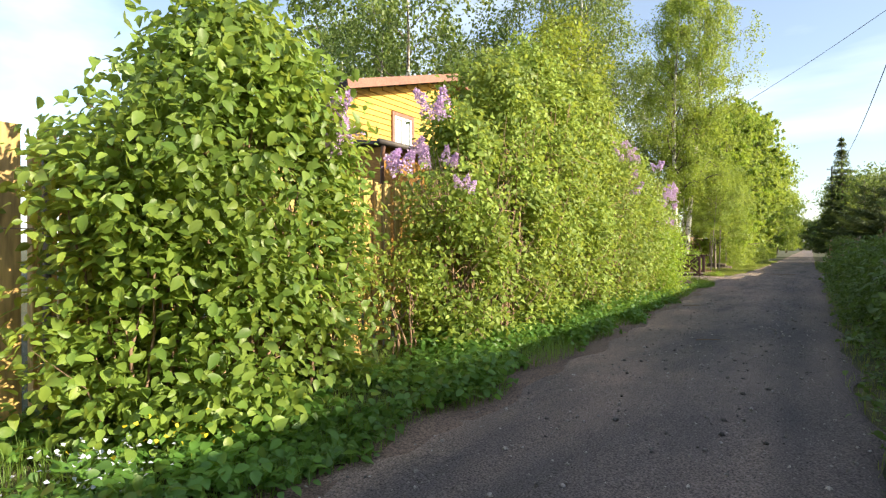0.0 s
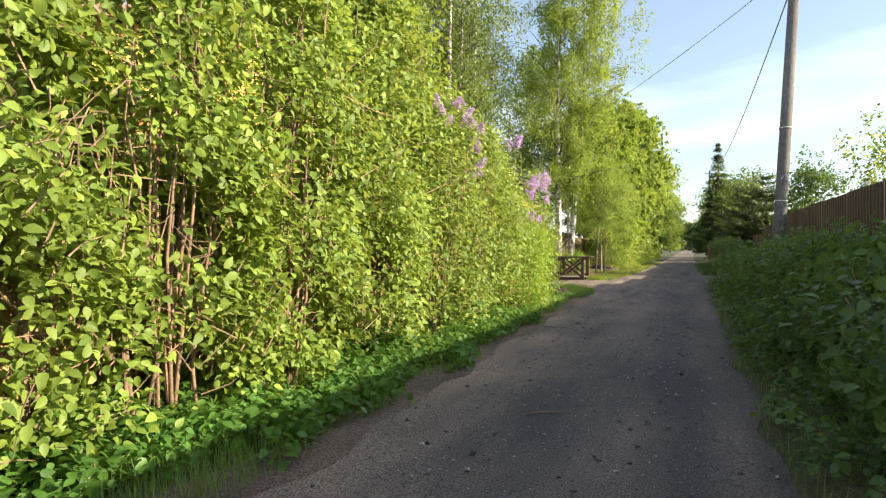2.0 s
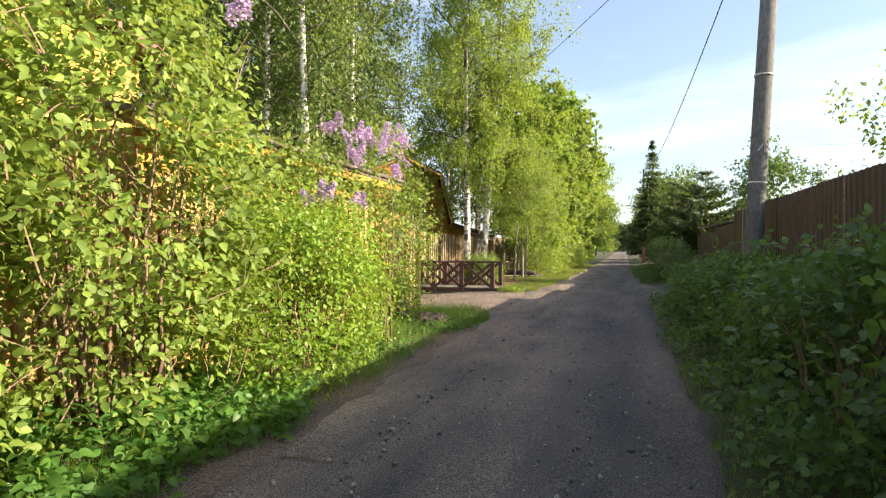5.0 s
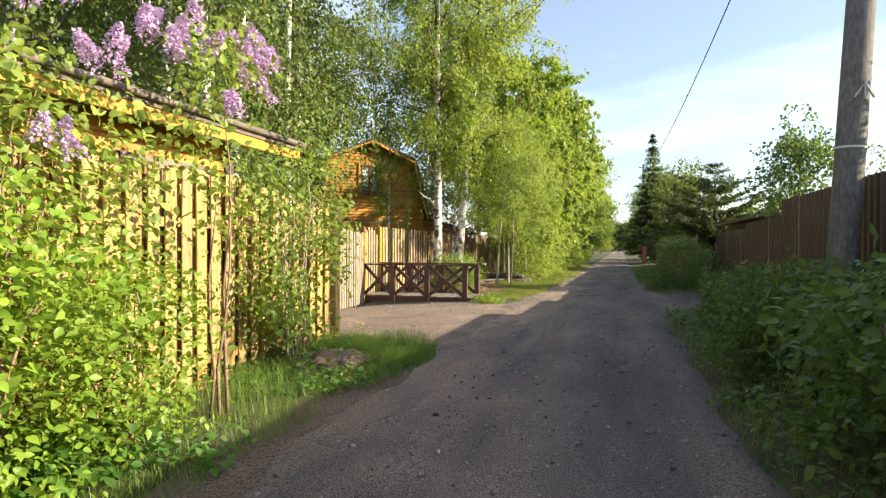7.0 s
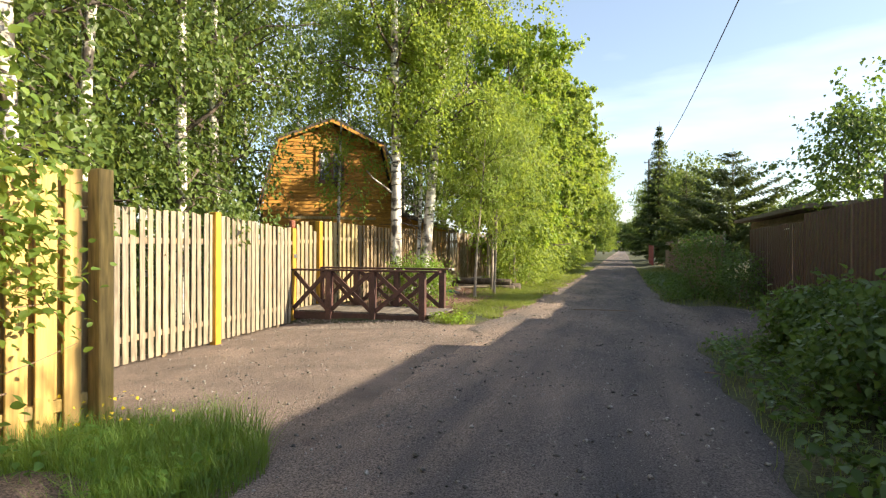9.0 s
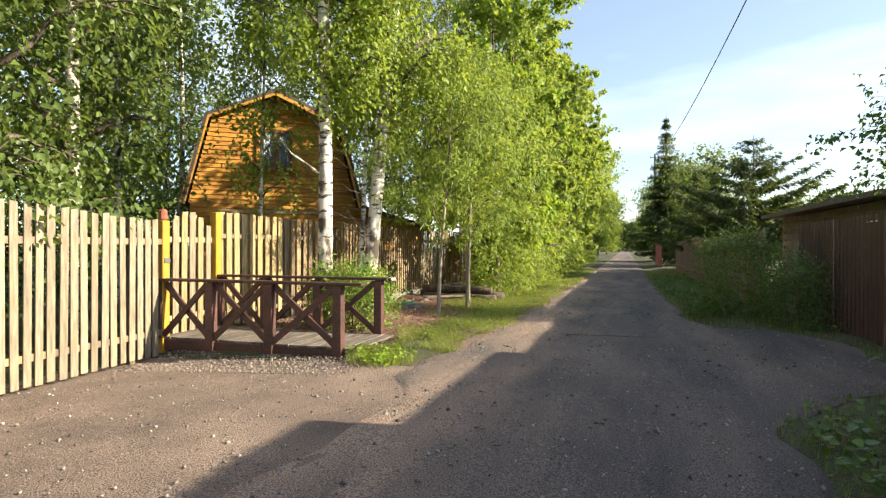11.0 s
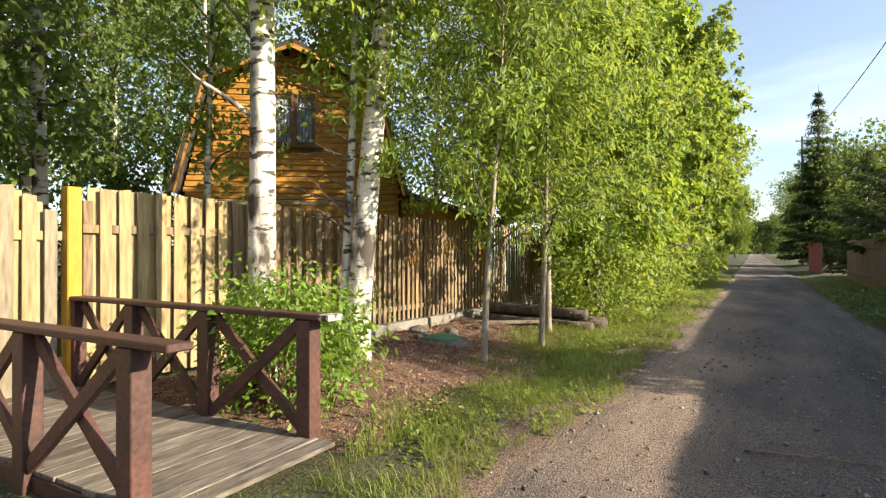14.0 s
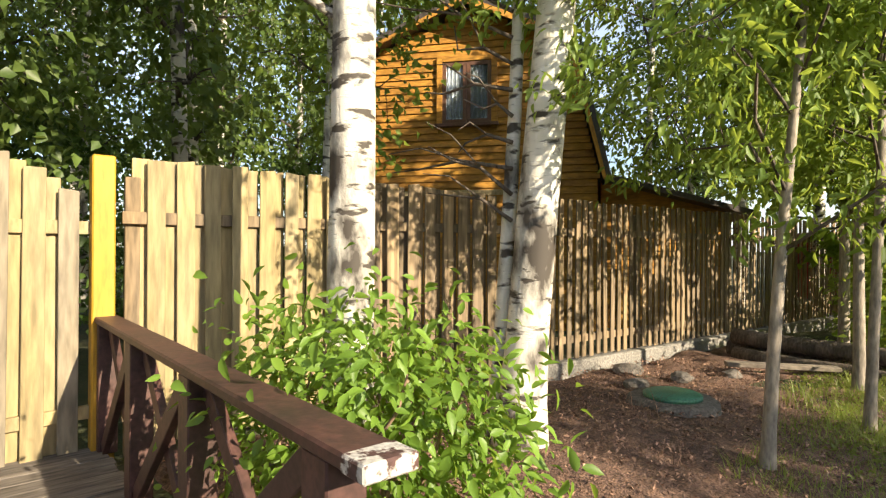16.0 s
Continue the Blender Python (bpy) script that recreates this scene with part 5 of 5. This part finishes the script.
bush("elder_bush", "bright green elder bush beside the footbridge", -5.5, 31.6, 0.8, 0.48, 1.22, 7600, 0.074, L_elder, 45, stems=14, profile=(0.75, 1.0, 0.7), hang=0.3, lumps=0.4, gaps=-0.35, width=0.46)


def panicle_mesh(seed):
    """One lilac panicle: a cone of small four-petalled florets."""
    rng = np.random.default_rng(seed)
    n = 170
    k = rng.uniform(0, 1, n) ** 0.8
    a = rng.uniform(0, 2 * np.pi, n)
    r = 0.075 * (1 - k * 0.85) * rng.uniform(0.6, 1.1, n)
    pos = np.stack([np.cos(a) * r, np.sin(a) * r, k * 0.22], 1)
    way = np.stack([np.cos(a), np.sin(a), rng.uniform(-0.4, 0.9, n)], 1) + rng.normal(0, 0.5, (n, 3))
    v, f = leaves(pos, way, 0.026 * rng.uniform(0.7, 1.3, n), 0.95, rng=rng, detail=False)
    return fast_mesh("flower_panicle", v, f, L_flower)


PANICLES = [panicle_mesh(s) for s in (1, 2, 3)]


def flowers(spots, seed):
    rng = random.Random(seed)
    for x, y, z in spots:
        near = min(lilacs, key=lambda o: (o.location.x - x) ** 2 + (o.location.y - y) ** 2)
        for k in range(3):
            o = Vector((x + rng.uniform(-0.09, 0.09), y + rng.uniform(-0.12, 0.12), z + rng.uniform(-0.12, 0.1))) - near.location
            s = rng.uniform(0.75, 1.15)
            c = child("flower_panicle", rng.choice(PANICLES), near, "pale purple lilac panicle", pose(*o, rng.uniform(-35, 35), rng.uniform(0, 45), rng.uniform(0, 360)), kind="stuff")
            c.scale = (s, s, s)


flowers([(-3.4, 3.45, 2.5), (-3.35, 3.5, 2.27), (-3.3, 4.1, 2.17), (-3.5, 4.95, 2.93), (-3.5, 5.25, 2.92), (-3.4, 5.15, 2.42), (-3.4, 4.7, 2.3), (-3.5, 5.6, 2.08), (-3.2, 14.6, 3.3)], 1)
flowers([(-3.35, 11.4, 3.3), (-3.3, 12.0, 3.45), (-3.3, 12.4, 3.35), (-3.3, 12.8, 3.0), (-3.3, 12.6, 2.68), (-3.45, 16.2, 2.1), (-3.45, 16.4, 2.85), (-3.5, 18.1, 2.95), (-3.75, 19.3, 3.2), (-3.75, 19.4, 2.98), (-3.7, 19.1, 3.25)], 2)
flowers([(-3.7, 18.0, 3.06), (-3.7, 18.4, 3.08), (-3.7, 17.5, 2.71), (-3.7, 17.8, 2.76), (-3.7, 18.8, 2.7), (-3.35, 13.1, 3.35), (-3.4, 17.1, 2.8), (-3.4, 17.1, 2.05)], 3)

# ---- bushes of the right side ----
RIGHT = [(1.35, 3.0, 0.75, 1.6, 1.4), (1.4, 6.0, 0.8, 1.8, 1.45), (1.45, 9.2, 0.85, 1.9, 1.5), (1.4, 12.4, 0.8, 1.9, 1.42), (1.4, 15.6, 0.85, 1.9, 1.5), (1.45, 18.8, 0.85, 1.8, 1.36), (1.45, 21.8, 0.8, 1.7, 1.2), (1.55, 24.8, 0.7, 1.7, 1.05), (1.75, 27.2, 0.6, 1.2, 0.9)]
for i, (x, y, rx, ry, h) in enumerate(RIGHT):
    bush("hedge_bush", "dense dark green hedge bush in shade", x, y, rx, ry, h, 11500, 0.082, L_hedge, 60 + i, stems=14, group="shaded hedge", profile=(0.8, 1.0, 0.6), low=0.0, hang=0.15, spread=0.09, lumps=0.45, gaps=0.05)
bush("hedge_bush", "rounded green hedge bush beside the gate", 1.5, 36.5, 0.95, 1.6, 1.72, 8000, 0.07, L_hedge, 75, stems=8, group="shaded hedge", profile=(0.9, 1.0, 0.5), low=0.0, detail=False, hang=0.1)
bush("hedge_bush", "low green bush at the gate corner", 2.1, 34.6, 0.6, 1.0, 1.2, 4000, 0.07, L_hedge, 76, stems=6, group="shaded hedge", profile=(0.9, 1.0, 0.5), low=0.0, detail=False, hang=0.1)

# ---- trees by the footbridge ----
tree("birch", "tall white-barked birch beside the footbridge", -6.19, 31.94, 15.5, 0.15, 0.27, 3.0, 26000, 0.1, L_birch, 81, lean=(0.009, 0.005), limbs=36, clump=0.15, hang=1.2, group="near birches", sides=16, near=True)
tree("birch", "tall birch with rough dark lower bark", -5.86, 33.1, 16.5, 0.15, 0.26, 3.2, 28000, 0.1, L_birch, 82, lean=(0.06, 0.042), limbs=38, clump=0.15, hang=1.2, group="near birches", sides=16, near=True)
tree("birch", "thin birch stem leaning on a larger one", -6.06, 33.06, 9.0, 0.06, 0.4, 1.6, 7000, 0.1, L_birch, 83, lean=(0.04, 0.03), limbs=14, group="near birches", sides=12, near=True)
tree("birch", "slender young birch just behind the board fence", -8.35, 33.0, 8.0, 0.06, 0.3, 1.5, 3600, 0.1, L_birch, 89, limbs=18, group="near birches", clump=0.18, hang=0.8)
ROWANS = [(-4.72, 34.25, 5.4, 0.045, 84, (0.06, -0.01)), (-4.5, 35.8, 5.8, 0.045, 85, (0.02, 0.02)), (-4.9, 37.3, 6.4, 0.06, 86, (0.0, 0.02)), (-5.4, 38.8, 7.0, 0.07, 87, (0.02, 0.0)), (-4.6, 39.6, 6.5, 0.06, 88, (0.0, 0.0))]
for x, y, h, r, seed, lean in ROWANS:
    tree("rowan", "young rowan with a pale slender stem", x, y, h, r, 0.26, 1.6, 9000 if seed > 85 else 10500, 0.13 if seed > 85 else 0.1, L_rowan, seed, bark=M_pale_bark, lean=lean, limbs=20, group="young rowans", width=0.6 if seed > 85 else 0.36, hang=0.3, detail=seed < 86, shape="round", near=seed < 86, clump=0.16)

# ---- trees along the lane ----
rng_t = random.Random(8)
for i in range(13):
    y = 41.5 + i * 3.5 + rng_t.uniform(-0.8, 0.8)
    tree("roadside_tree", "leafy green deciduous tree at the lane's edge", -5.6 + rng_t.uniform(-0.7, 0.5), y, 11.0 + 0.55 * i + rng_t.uniform(-1.0, 1.6), 0.13, 0.05, 2.8, 15000 if i < 5 else 9000, 0.16 + 0.012 * i, L_birch if i % 3 else L_bright,
         100 + i, bark=M_bark, limbs=26, group="trees along the lane", shape="round", clump=0.2, hang=0.3, per=28)
    bush("undergrowth_bush", "green undergrowth bush below roadside trees", -4.5 + rng_t.uniform(-0.5, 0.2), y - 1.2, 1.1, 1.9, 1.9 + rng_t.uniform(-0.4, 1.0), 4500, 0.12, L_rowan if i % 2 else L_birch, 150 + i, stems=4, group="undergrowth", detail=False, profile=(0.9, 1.0, 0.5))
for i in range(7):
    tree("roadside_tree", "distant green tree beside the lane", -5.5 + rng_t.uniform(-1.0, 0.5), 88 + i * 13, 15 + rng_t.uniform(-2, 3), 0.16, 0.05, 3.6, 6000, 0.34, L_birch, 130 + i, bark=M_bark, limbs=20, group="trees along the lane", shape="round", clump=0.6, hang=0.3)
for i in range(7):
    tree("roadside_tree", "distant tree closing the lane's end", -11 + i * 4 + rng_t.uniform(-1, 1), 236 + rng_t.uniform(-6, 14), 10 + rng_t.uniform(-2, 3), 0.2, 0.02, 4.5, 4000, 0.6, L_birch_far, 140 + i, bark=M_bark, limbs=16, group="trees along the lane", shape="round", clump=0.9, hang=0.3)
# ---- birch grove behind the fences ----
GROVE = [(-10.5, 43.2), (-8.0, 44.5), (-12.0, 48.5), (-7.8, 46.5), (-10.2, 30.2), (-12.0, 32.6), (-13.4, 29.4), (-14.5, 33.5), (-16.2, 30.6), (-17.5, 35.0), (-12.8, 26.5), (-15.5, 26.8), (-18.8, 28.2), (-20.5, 32.5), (-10.8, 25.2), (-16.2, 38.8), (-19.5, 38.0), (-22.5, 36.0), (-14.5, 45.0), (-18.0, 46.0), (-9.5, 46.0), (-8.6, 24.3), (-9.2, 28.0), (-13.0, 23.5), (-24, 30), (-21, 41), (-9.3, 25.9)]
for i, (x, y) in enumerate(GROVE):
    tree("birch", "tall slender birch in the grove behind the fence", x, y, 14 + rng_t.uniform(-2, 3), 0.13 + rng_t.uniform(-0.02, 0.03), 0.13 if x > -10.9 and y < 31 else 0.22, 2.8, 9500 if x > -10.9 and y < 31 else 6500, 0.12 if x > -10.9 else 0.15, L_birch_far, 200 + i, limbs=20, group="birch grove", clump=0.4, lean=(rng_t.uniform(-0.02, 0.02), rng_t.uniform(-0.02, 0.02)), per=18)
for i, (x, y) in enumerate([(-16, 21), (-20, 24), (-24, 23), (-27, 28), (-24, 46), (-30, 44), (-20, 52), (-13, 52), (-28, 50), (-27, 33), (-30, 37), (-33, 33), (-34, 40)]):
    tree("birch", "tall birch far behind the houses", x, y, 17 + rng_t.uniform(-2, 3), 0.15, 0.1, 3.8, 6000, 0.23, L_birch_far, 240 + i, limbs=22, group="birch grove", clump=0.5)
for i in range(10):
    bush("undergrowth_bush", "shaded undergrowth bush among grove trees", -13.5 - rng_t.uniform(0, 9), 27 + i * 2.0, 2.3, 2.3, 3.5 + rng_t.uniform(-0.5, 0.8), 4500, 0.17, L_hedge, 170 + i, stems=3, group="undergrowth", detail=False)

for x, y, h in ((-6.2, 45.2, 2.6), (-5.3, 41.6, 1.8), (-5.6, 43.0, 2.2)):
    bush("undergrowth_bush", "green undergrowth bush at the fence end", x, y, 0.9, 1.1, h, 3500, 0.11, L_birch, 190 + int(y), stems=4, group="undergrowth", detail=False, profile=(0.9, 1.0, 0.5))

# ---- trees of the right side ----
spruce("spruce", "tall dark narrow spruce beside the lane", 3.1, 85.0, 15.5, 3.0, 301, 30000, 0.36)
spruce("spruce", "broad spreading dark conifer behind the fence", 5.3, 54.5, 7.2, 5.2, 302, 26000, 0.32, open_top=True)
spruce("spruce", "dark conifer behind the shed", 9.5, 45.0, 5.6, 2.2, 303, 8000, 0.28)
spruce("spruce", "dark conifer beside the far lane", 4.6, 62.0, 6.5, 2.6, 304, 8000, 0.32)
spruce("spruce", "dark conifer beside the far lane", 4.4, 70.0, 8.0, 2.8, 305, 8000, 0.36)
# third tree is out of view, added only to shade the first bush's foot
for i, (x, y, h) in enumerate([(5.2, 36.3, 5.0), (5.2, 22.6, 4.2), (3.9, 5.0, 2.95)]):
    tree("bird_cherry", "leafy fruit tree behind the brown fence, the third unseen and added for shade", x, y, h, 0.07, 0.45 if i == 0 else 0.3, 1.35 if i == 0 else 1.75, 4200, 0.13 if i == 0 else 0.1, L_hedge if i == 0 else L_birch, 320 + i, bark=M_bark, limbs=14, group="garden trees", shape="round", category="tree", hang=0.3)
for i in range(7):
    tree("roadside_tree", "green tree along the far lane", 4.5 + rng_t.uniform(-0.5, 1.5), 76 + i * 13, 9 + i * 0.8, 0.13, 0.08, 3.2, 4500, 0.28, L_birch_far, 340 + i, bark=M_bark, limbs=14, group="trees along the lane", shape="round", clump=0.7, hang=0.3)
for i in range(9):
    tree("garden_tree", "green tree in the gardens behind the fence", 9 + rng_t.uniform(0, 9), (12, 18, 40, 47, 55, 63, 71, 80, 90)[i], 4.0 + rng_t.uniform(-0.5, 0.8), 0.08, 0.1, 2.2, 3000, 0.15, L_birch_far, 360 + i, bark=M_bark, limbs=12, group="garden trees", shape="round", clump=0.5, hang=0.3)


# ---- small things by the birches ----
def well_cover():
    t = thing("well_cover", -5.85, 35.2, 0.03, 0, "concrete well ring with a green plastic lid", "well cover")
    v, f = tube([(0, 0, -0.1), (0, 0, 0.0), (0, 0, 0.1), (0, 0, 0.12)], [0.42, 0.42, 0.4, 0.37], 24)
    child("ring", mesh_of("ring", v, f, M_rock, True), t)
    v, f = tube([(0, 0, 0.12), (0, 0, 0.15), (0, 0, 0.165)], [0.26, 0.26, 0.23], 24)
    child("lid", mesh_of("lid", v, f, M_green_lid, True), t, "green plastic lid")
    return t


well_cover()


def log(x, y, z, rz, length, r, label):
    t = thing("log", x, y, z, rz, label, "log", "old logs")
    rng = random.Random(int(x * 100 + y * 10))
    v, f = tube([(k * length, rng.uniform(-0.01, 0.01), rng.uniform(-0.01, 0.01)) for k in np.linspace(0, 1, 6)], [r * rng.uniform(0.93, 1.05) for _ in range(6)], 10)
    child("trunk", mesh_of("trunk", v, f, M_bark, True), t)


log(-6.7, 38.6, 0.12, -8, 2.6, 0.13, "old dark log lying on the litter")
log(-6.5, 38.25, 0.1, -12, 2.3, 0.1, "old dark log lying on the litter")
log(-6.6, 38.45, 0.3, -9, 2.2, 0.11, "old dark log lying on another log")
pl = thing("plank", -6.2, 37.2, 0.12, 35, "short grey plank lying on the ground", "plank")
part("board", boxed(0, 1.2, -0.08, 0.08, 0, 0.05, 0.006), M_grey_wood, pl)


def rock(x, y, r, seed, label):
    rng = random.Random(seed)
    bm = bmesh.new()
    bmesh.ops.create_icosphere(bm, subdivisions=2, radius=r)
    for v in bm.verts:
        k = 1 + 0.3 * noise.noise(v.co * (2.2 / r) + Vector((seed, 0, 0)))
        v.co = Vector((v.co.x * k * 1.3, v.co.y * k, max(-0.25 * r, v.co.z * k * 0.6)))
    me = bpy.data.meshes.new("rock")
    bm.to_mesh(me)
    bm.free()
    me.materials.append(M_rock)
    ob = new("rock", me)
    ob.matrix_world = pose(x, y, ground_z(x, y) + 0.08, 0, 0, rng.uniform(0, 360))
    tagged(ob, label, "rock", "rocks by the fence")


for i, (x, y, r) in enumerate([(-6.45, 35.6, 0.12), (-6.3, 36.3, 0.12), (-6.9, 36.2, 0.14), (-6.0, 36.9, 0.11)]):
    rock(x, y, r, i + 3, "grey stone half sunk in leaf litter")


def red_shed():
    t = thing("red_shed", -7.0, 50.5, 0, 0, "small red painted shed among trees", "shed")
    part("wall", boxed(-3.0, 0, 0, 4.5, 0, 2.1), M_red, t)
    part("base", boxed(-3.0, 0.05, 4.6, 8.5, 0, 1.4), M_brick, t)
    roof_slab(t, "roof", [(0.4, -0.3, 2.15), (0.4, 4.8, 2.15), (-3.3, 4.8, 2.8), (-3.3, -0.3, 2.8)], 0.08, M_roof_dark)


red_shed()


def dirt_mound():
    bm = bmesh.new()
    bmesh.ops.create_icosphere(bm, subdivisions=4, radius=0.45)
    for v in bm.verts:
        k = 1 + 0.22 * noise.noise(v.co * 4) + 0.1 * noise.noise(v.co * 15)
        v.co = Vector((v.co.x * k, v.co.y * k * 1.2, v.co.z * k * 0.42))
    me = bpy.data.meshes.new("dirt_mound")
    bm.to_mesh(me)
    bm.free()
    me.materials.append(M_damp)
    ob = new("dirt_mound", me)
    ob.matrix_world = pose(-3.85, 20.9, 0.08)
    tagged(ob, "small brown heap of dirt below a shrub", "dirt")


dirt_mound()
# flowers at the foot of the first bush
rng_f = np.random.default_rng(5)
for nm, lab, cx, cy, n, m, z in (("forget_me_nots", "pale blue and white small flowers at the bush foot", -3.25, 1.45, 130, L_white_flower, 0.27), ("dandelion_patch", "small yellow flowers among weeds", -3.1, 1.75, 24, L_yellow_flower, 0.42), ("dandelion_patch", "yellow dandelions in the grass at the driveway corner", -4.1, 21.9, 30, L_yellow_flower, 0.42)):
    pos = np.stack([rng_f.normal(cx, 0.22, n), rng_f.normal(cy, 0.16, n), rng_f.uniform(z - 0.14, z + 0.05, n)], 1)
    v, f = leaves(pos, rng_f.normal(0, 1, (n, 3)), np.full(n, 0.03), 0.95, rng=rng_f, detail=False)
    tagged(new(nm, fast_mesh(nm, v, f, m)), lab, "flowers", kind="stuff")


def stick(a, b, label):
    """A thin dry stick lying on the lane."""
    a, b = Vector(a), Vector(b)
    L = (b - a).length
    t = thing("stick", a.x, a.y, a.z, math.degrees(math.atan2(b.y - a.y, b.x - a.x)), label, "stick", "sticks on the lane")
    v, f = tube([(k * L, 0.02 * math.sin(k * 5), 0.004) for k in np.linspace(0, 1, 6)], [0.007, 0.008, 0.007, 0.006, 0.005, 0.003], 6)
    child("twig", mesh_of("twig", v, f, M_twig, True), t)


stick((-2.57, 14.17, 0.03), (-2.17, 14.24, 0.03), "thin dry stick lying on the gravel")
stick((-1.8, 32.49, 0.03), (-0.37, 32.66, 0.03), "thin dry stick lying on the gravel")
stick((0.23, 26.19, 0.03), (0.47, 26.12, 0.03), "thin dry stick lying on the gravel")
stick((-1.44, 8.97, 0.03), (-1.16, 9.2, 0.03), "thin dry stick lying on the gravel")


wb = thing("white_bracket", 2.738, 32.6, 1.84, 0, "thin white metal bracket on the brown fence", "bracket")
part("bar", boxed(-0.02, 0.02, 0, 0.45, 0.08, 0.1, 0.004), M_white, wb)
part("leg", boxed(-0.018, 0.018, 0.0, 0.035, -0.2, 0.079, 0.004), M_white, wb)


# ---- bare boughs on the two large birches ----
def bough(name, owner, points, radius, label):
    base = Vector(owner.location)
    v, f = tube([Vector(p) - base for p in points], [radius * (1 - 0.75 * k / (len(points) - 1)) for k in range(len(points))], 6)
    child(name, mesh_of(name, v, f, M_birch if radius > 0.03 else M_bark, True), owner, label)


first_birch, second_birch = bpy.data.objects["birch"], bpy.data.objects["birch.001"]
bough("bough", first_birch, [(-6.22, 31.93, 2.85), (-6.42, 31.72, 3.05), (-6.6, 31.5, 3.22), (-6.72, 31.38, 3.4)], 0.034, "bare pale bough")
bough("bough", first_birch, [(-6.2, 31.95, 3.6), (-6.3, 31.78, 3.85), (-6.42, 31.62, 4.05)], 0.03, "bare pale bough")
rng_b = random.Random(12)
for i in range(9):
    z = 1.7 + 0.18 * i
    a = Vector((-5.92, 33.08, z))
    d = Vector((-0.75 + rng_b.uniform(-0.3, 0.5), -0.5 + rng_b.uniform(-0.5, 0.4), rng_b.uniform(0.05, 0.5)))
    L = rng_b.uniform(0.6, 1.3)
    p1 = a + d * L * 0.4 + Vector((0, 0, 0.06))
    p2 = a + d * L * 0.75
    p3 = a + d * L + Vector((rng_b.uniform(-0.1, 0.1), rng_b.uniform(-0.1, 0.1), rng_b.uniform(-0.1, 0.15)))
    bough("dead_branch", second_birch, [a, p1, p2, p3], 0.016, "thin dark bare branch")
    bough("dead_branch", second_birch, [p1, p1.lerp(p3, 0.5) + Vector((0.1, -0.12, 0.12)), p3 + Vector((0.22, -0.2, 0.1))], 0.009, "thin dark bare branch")
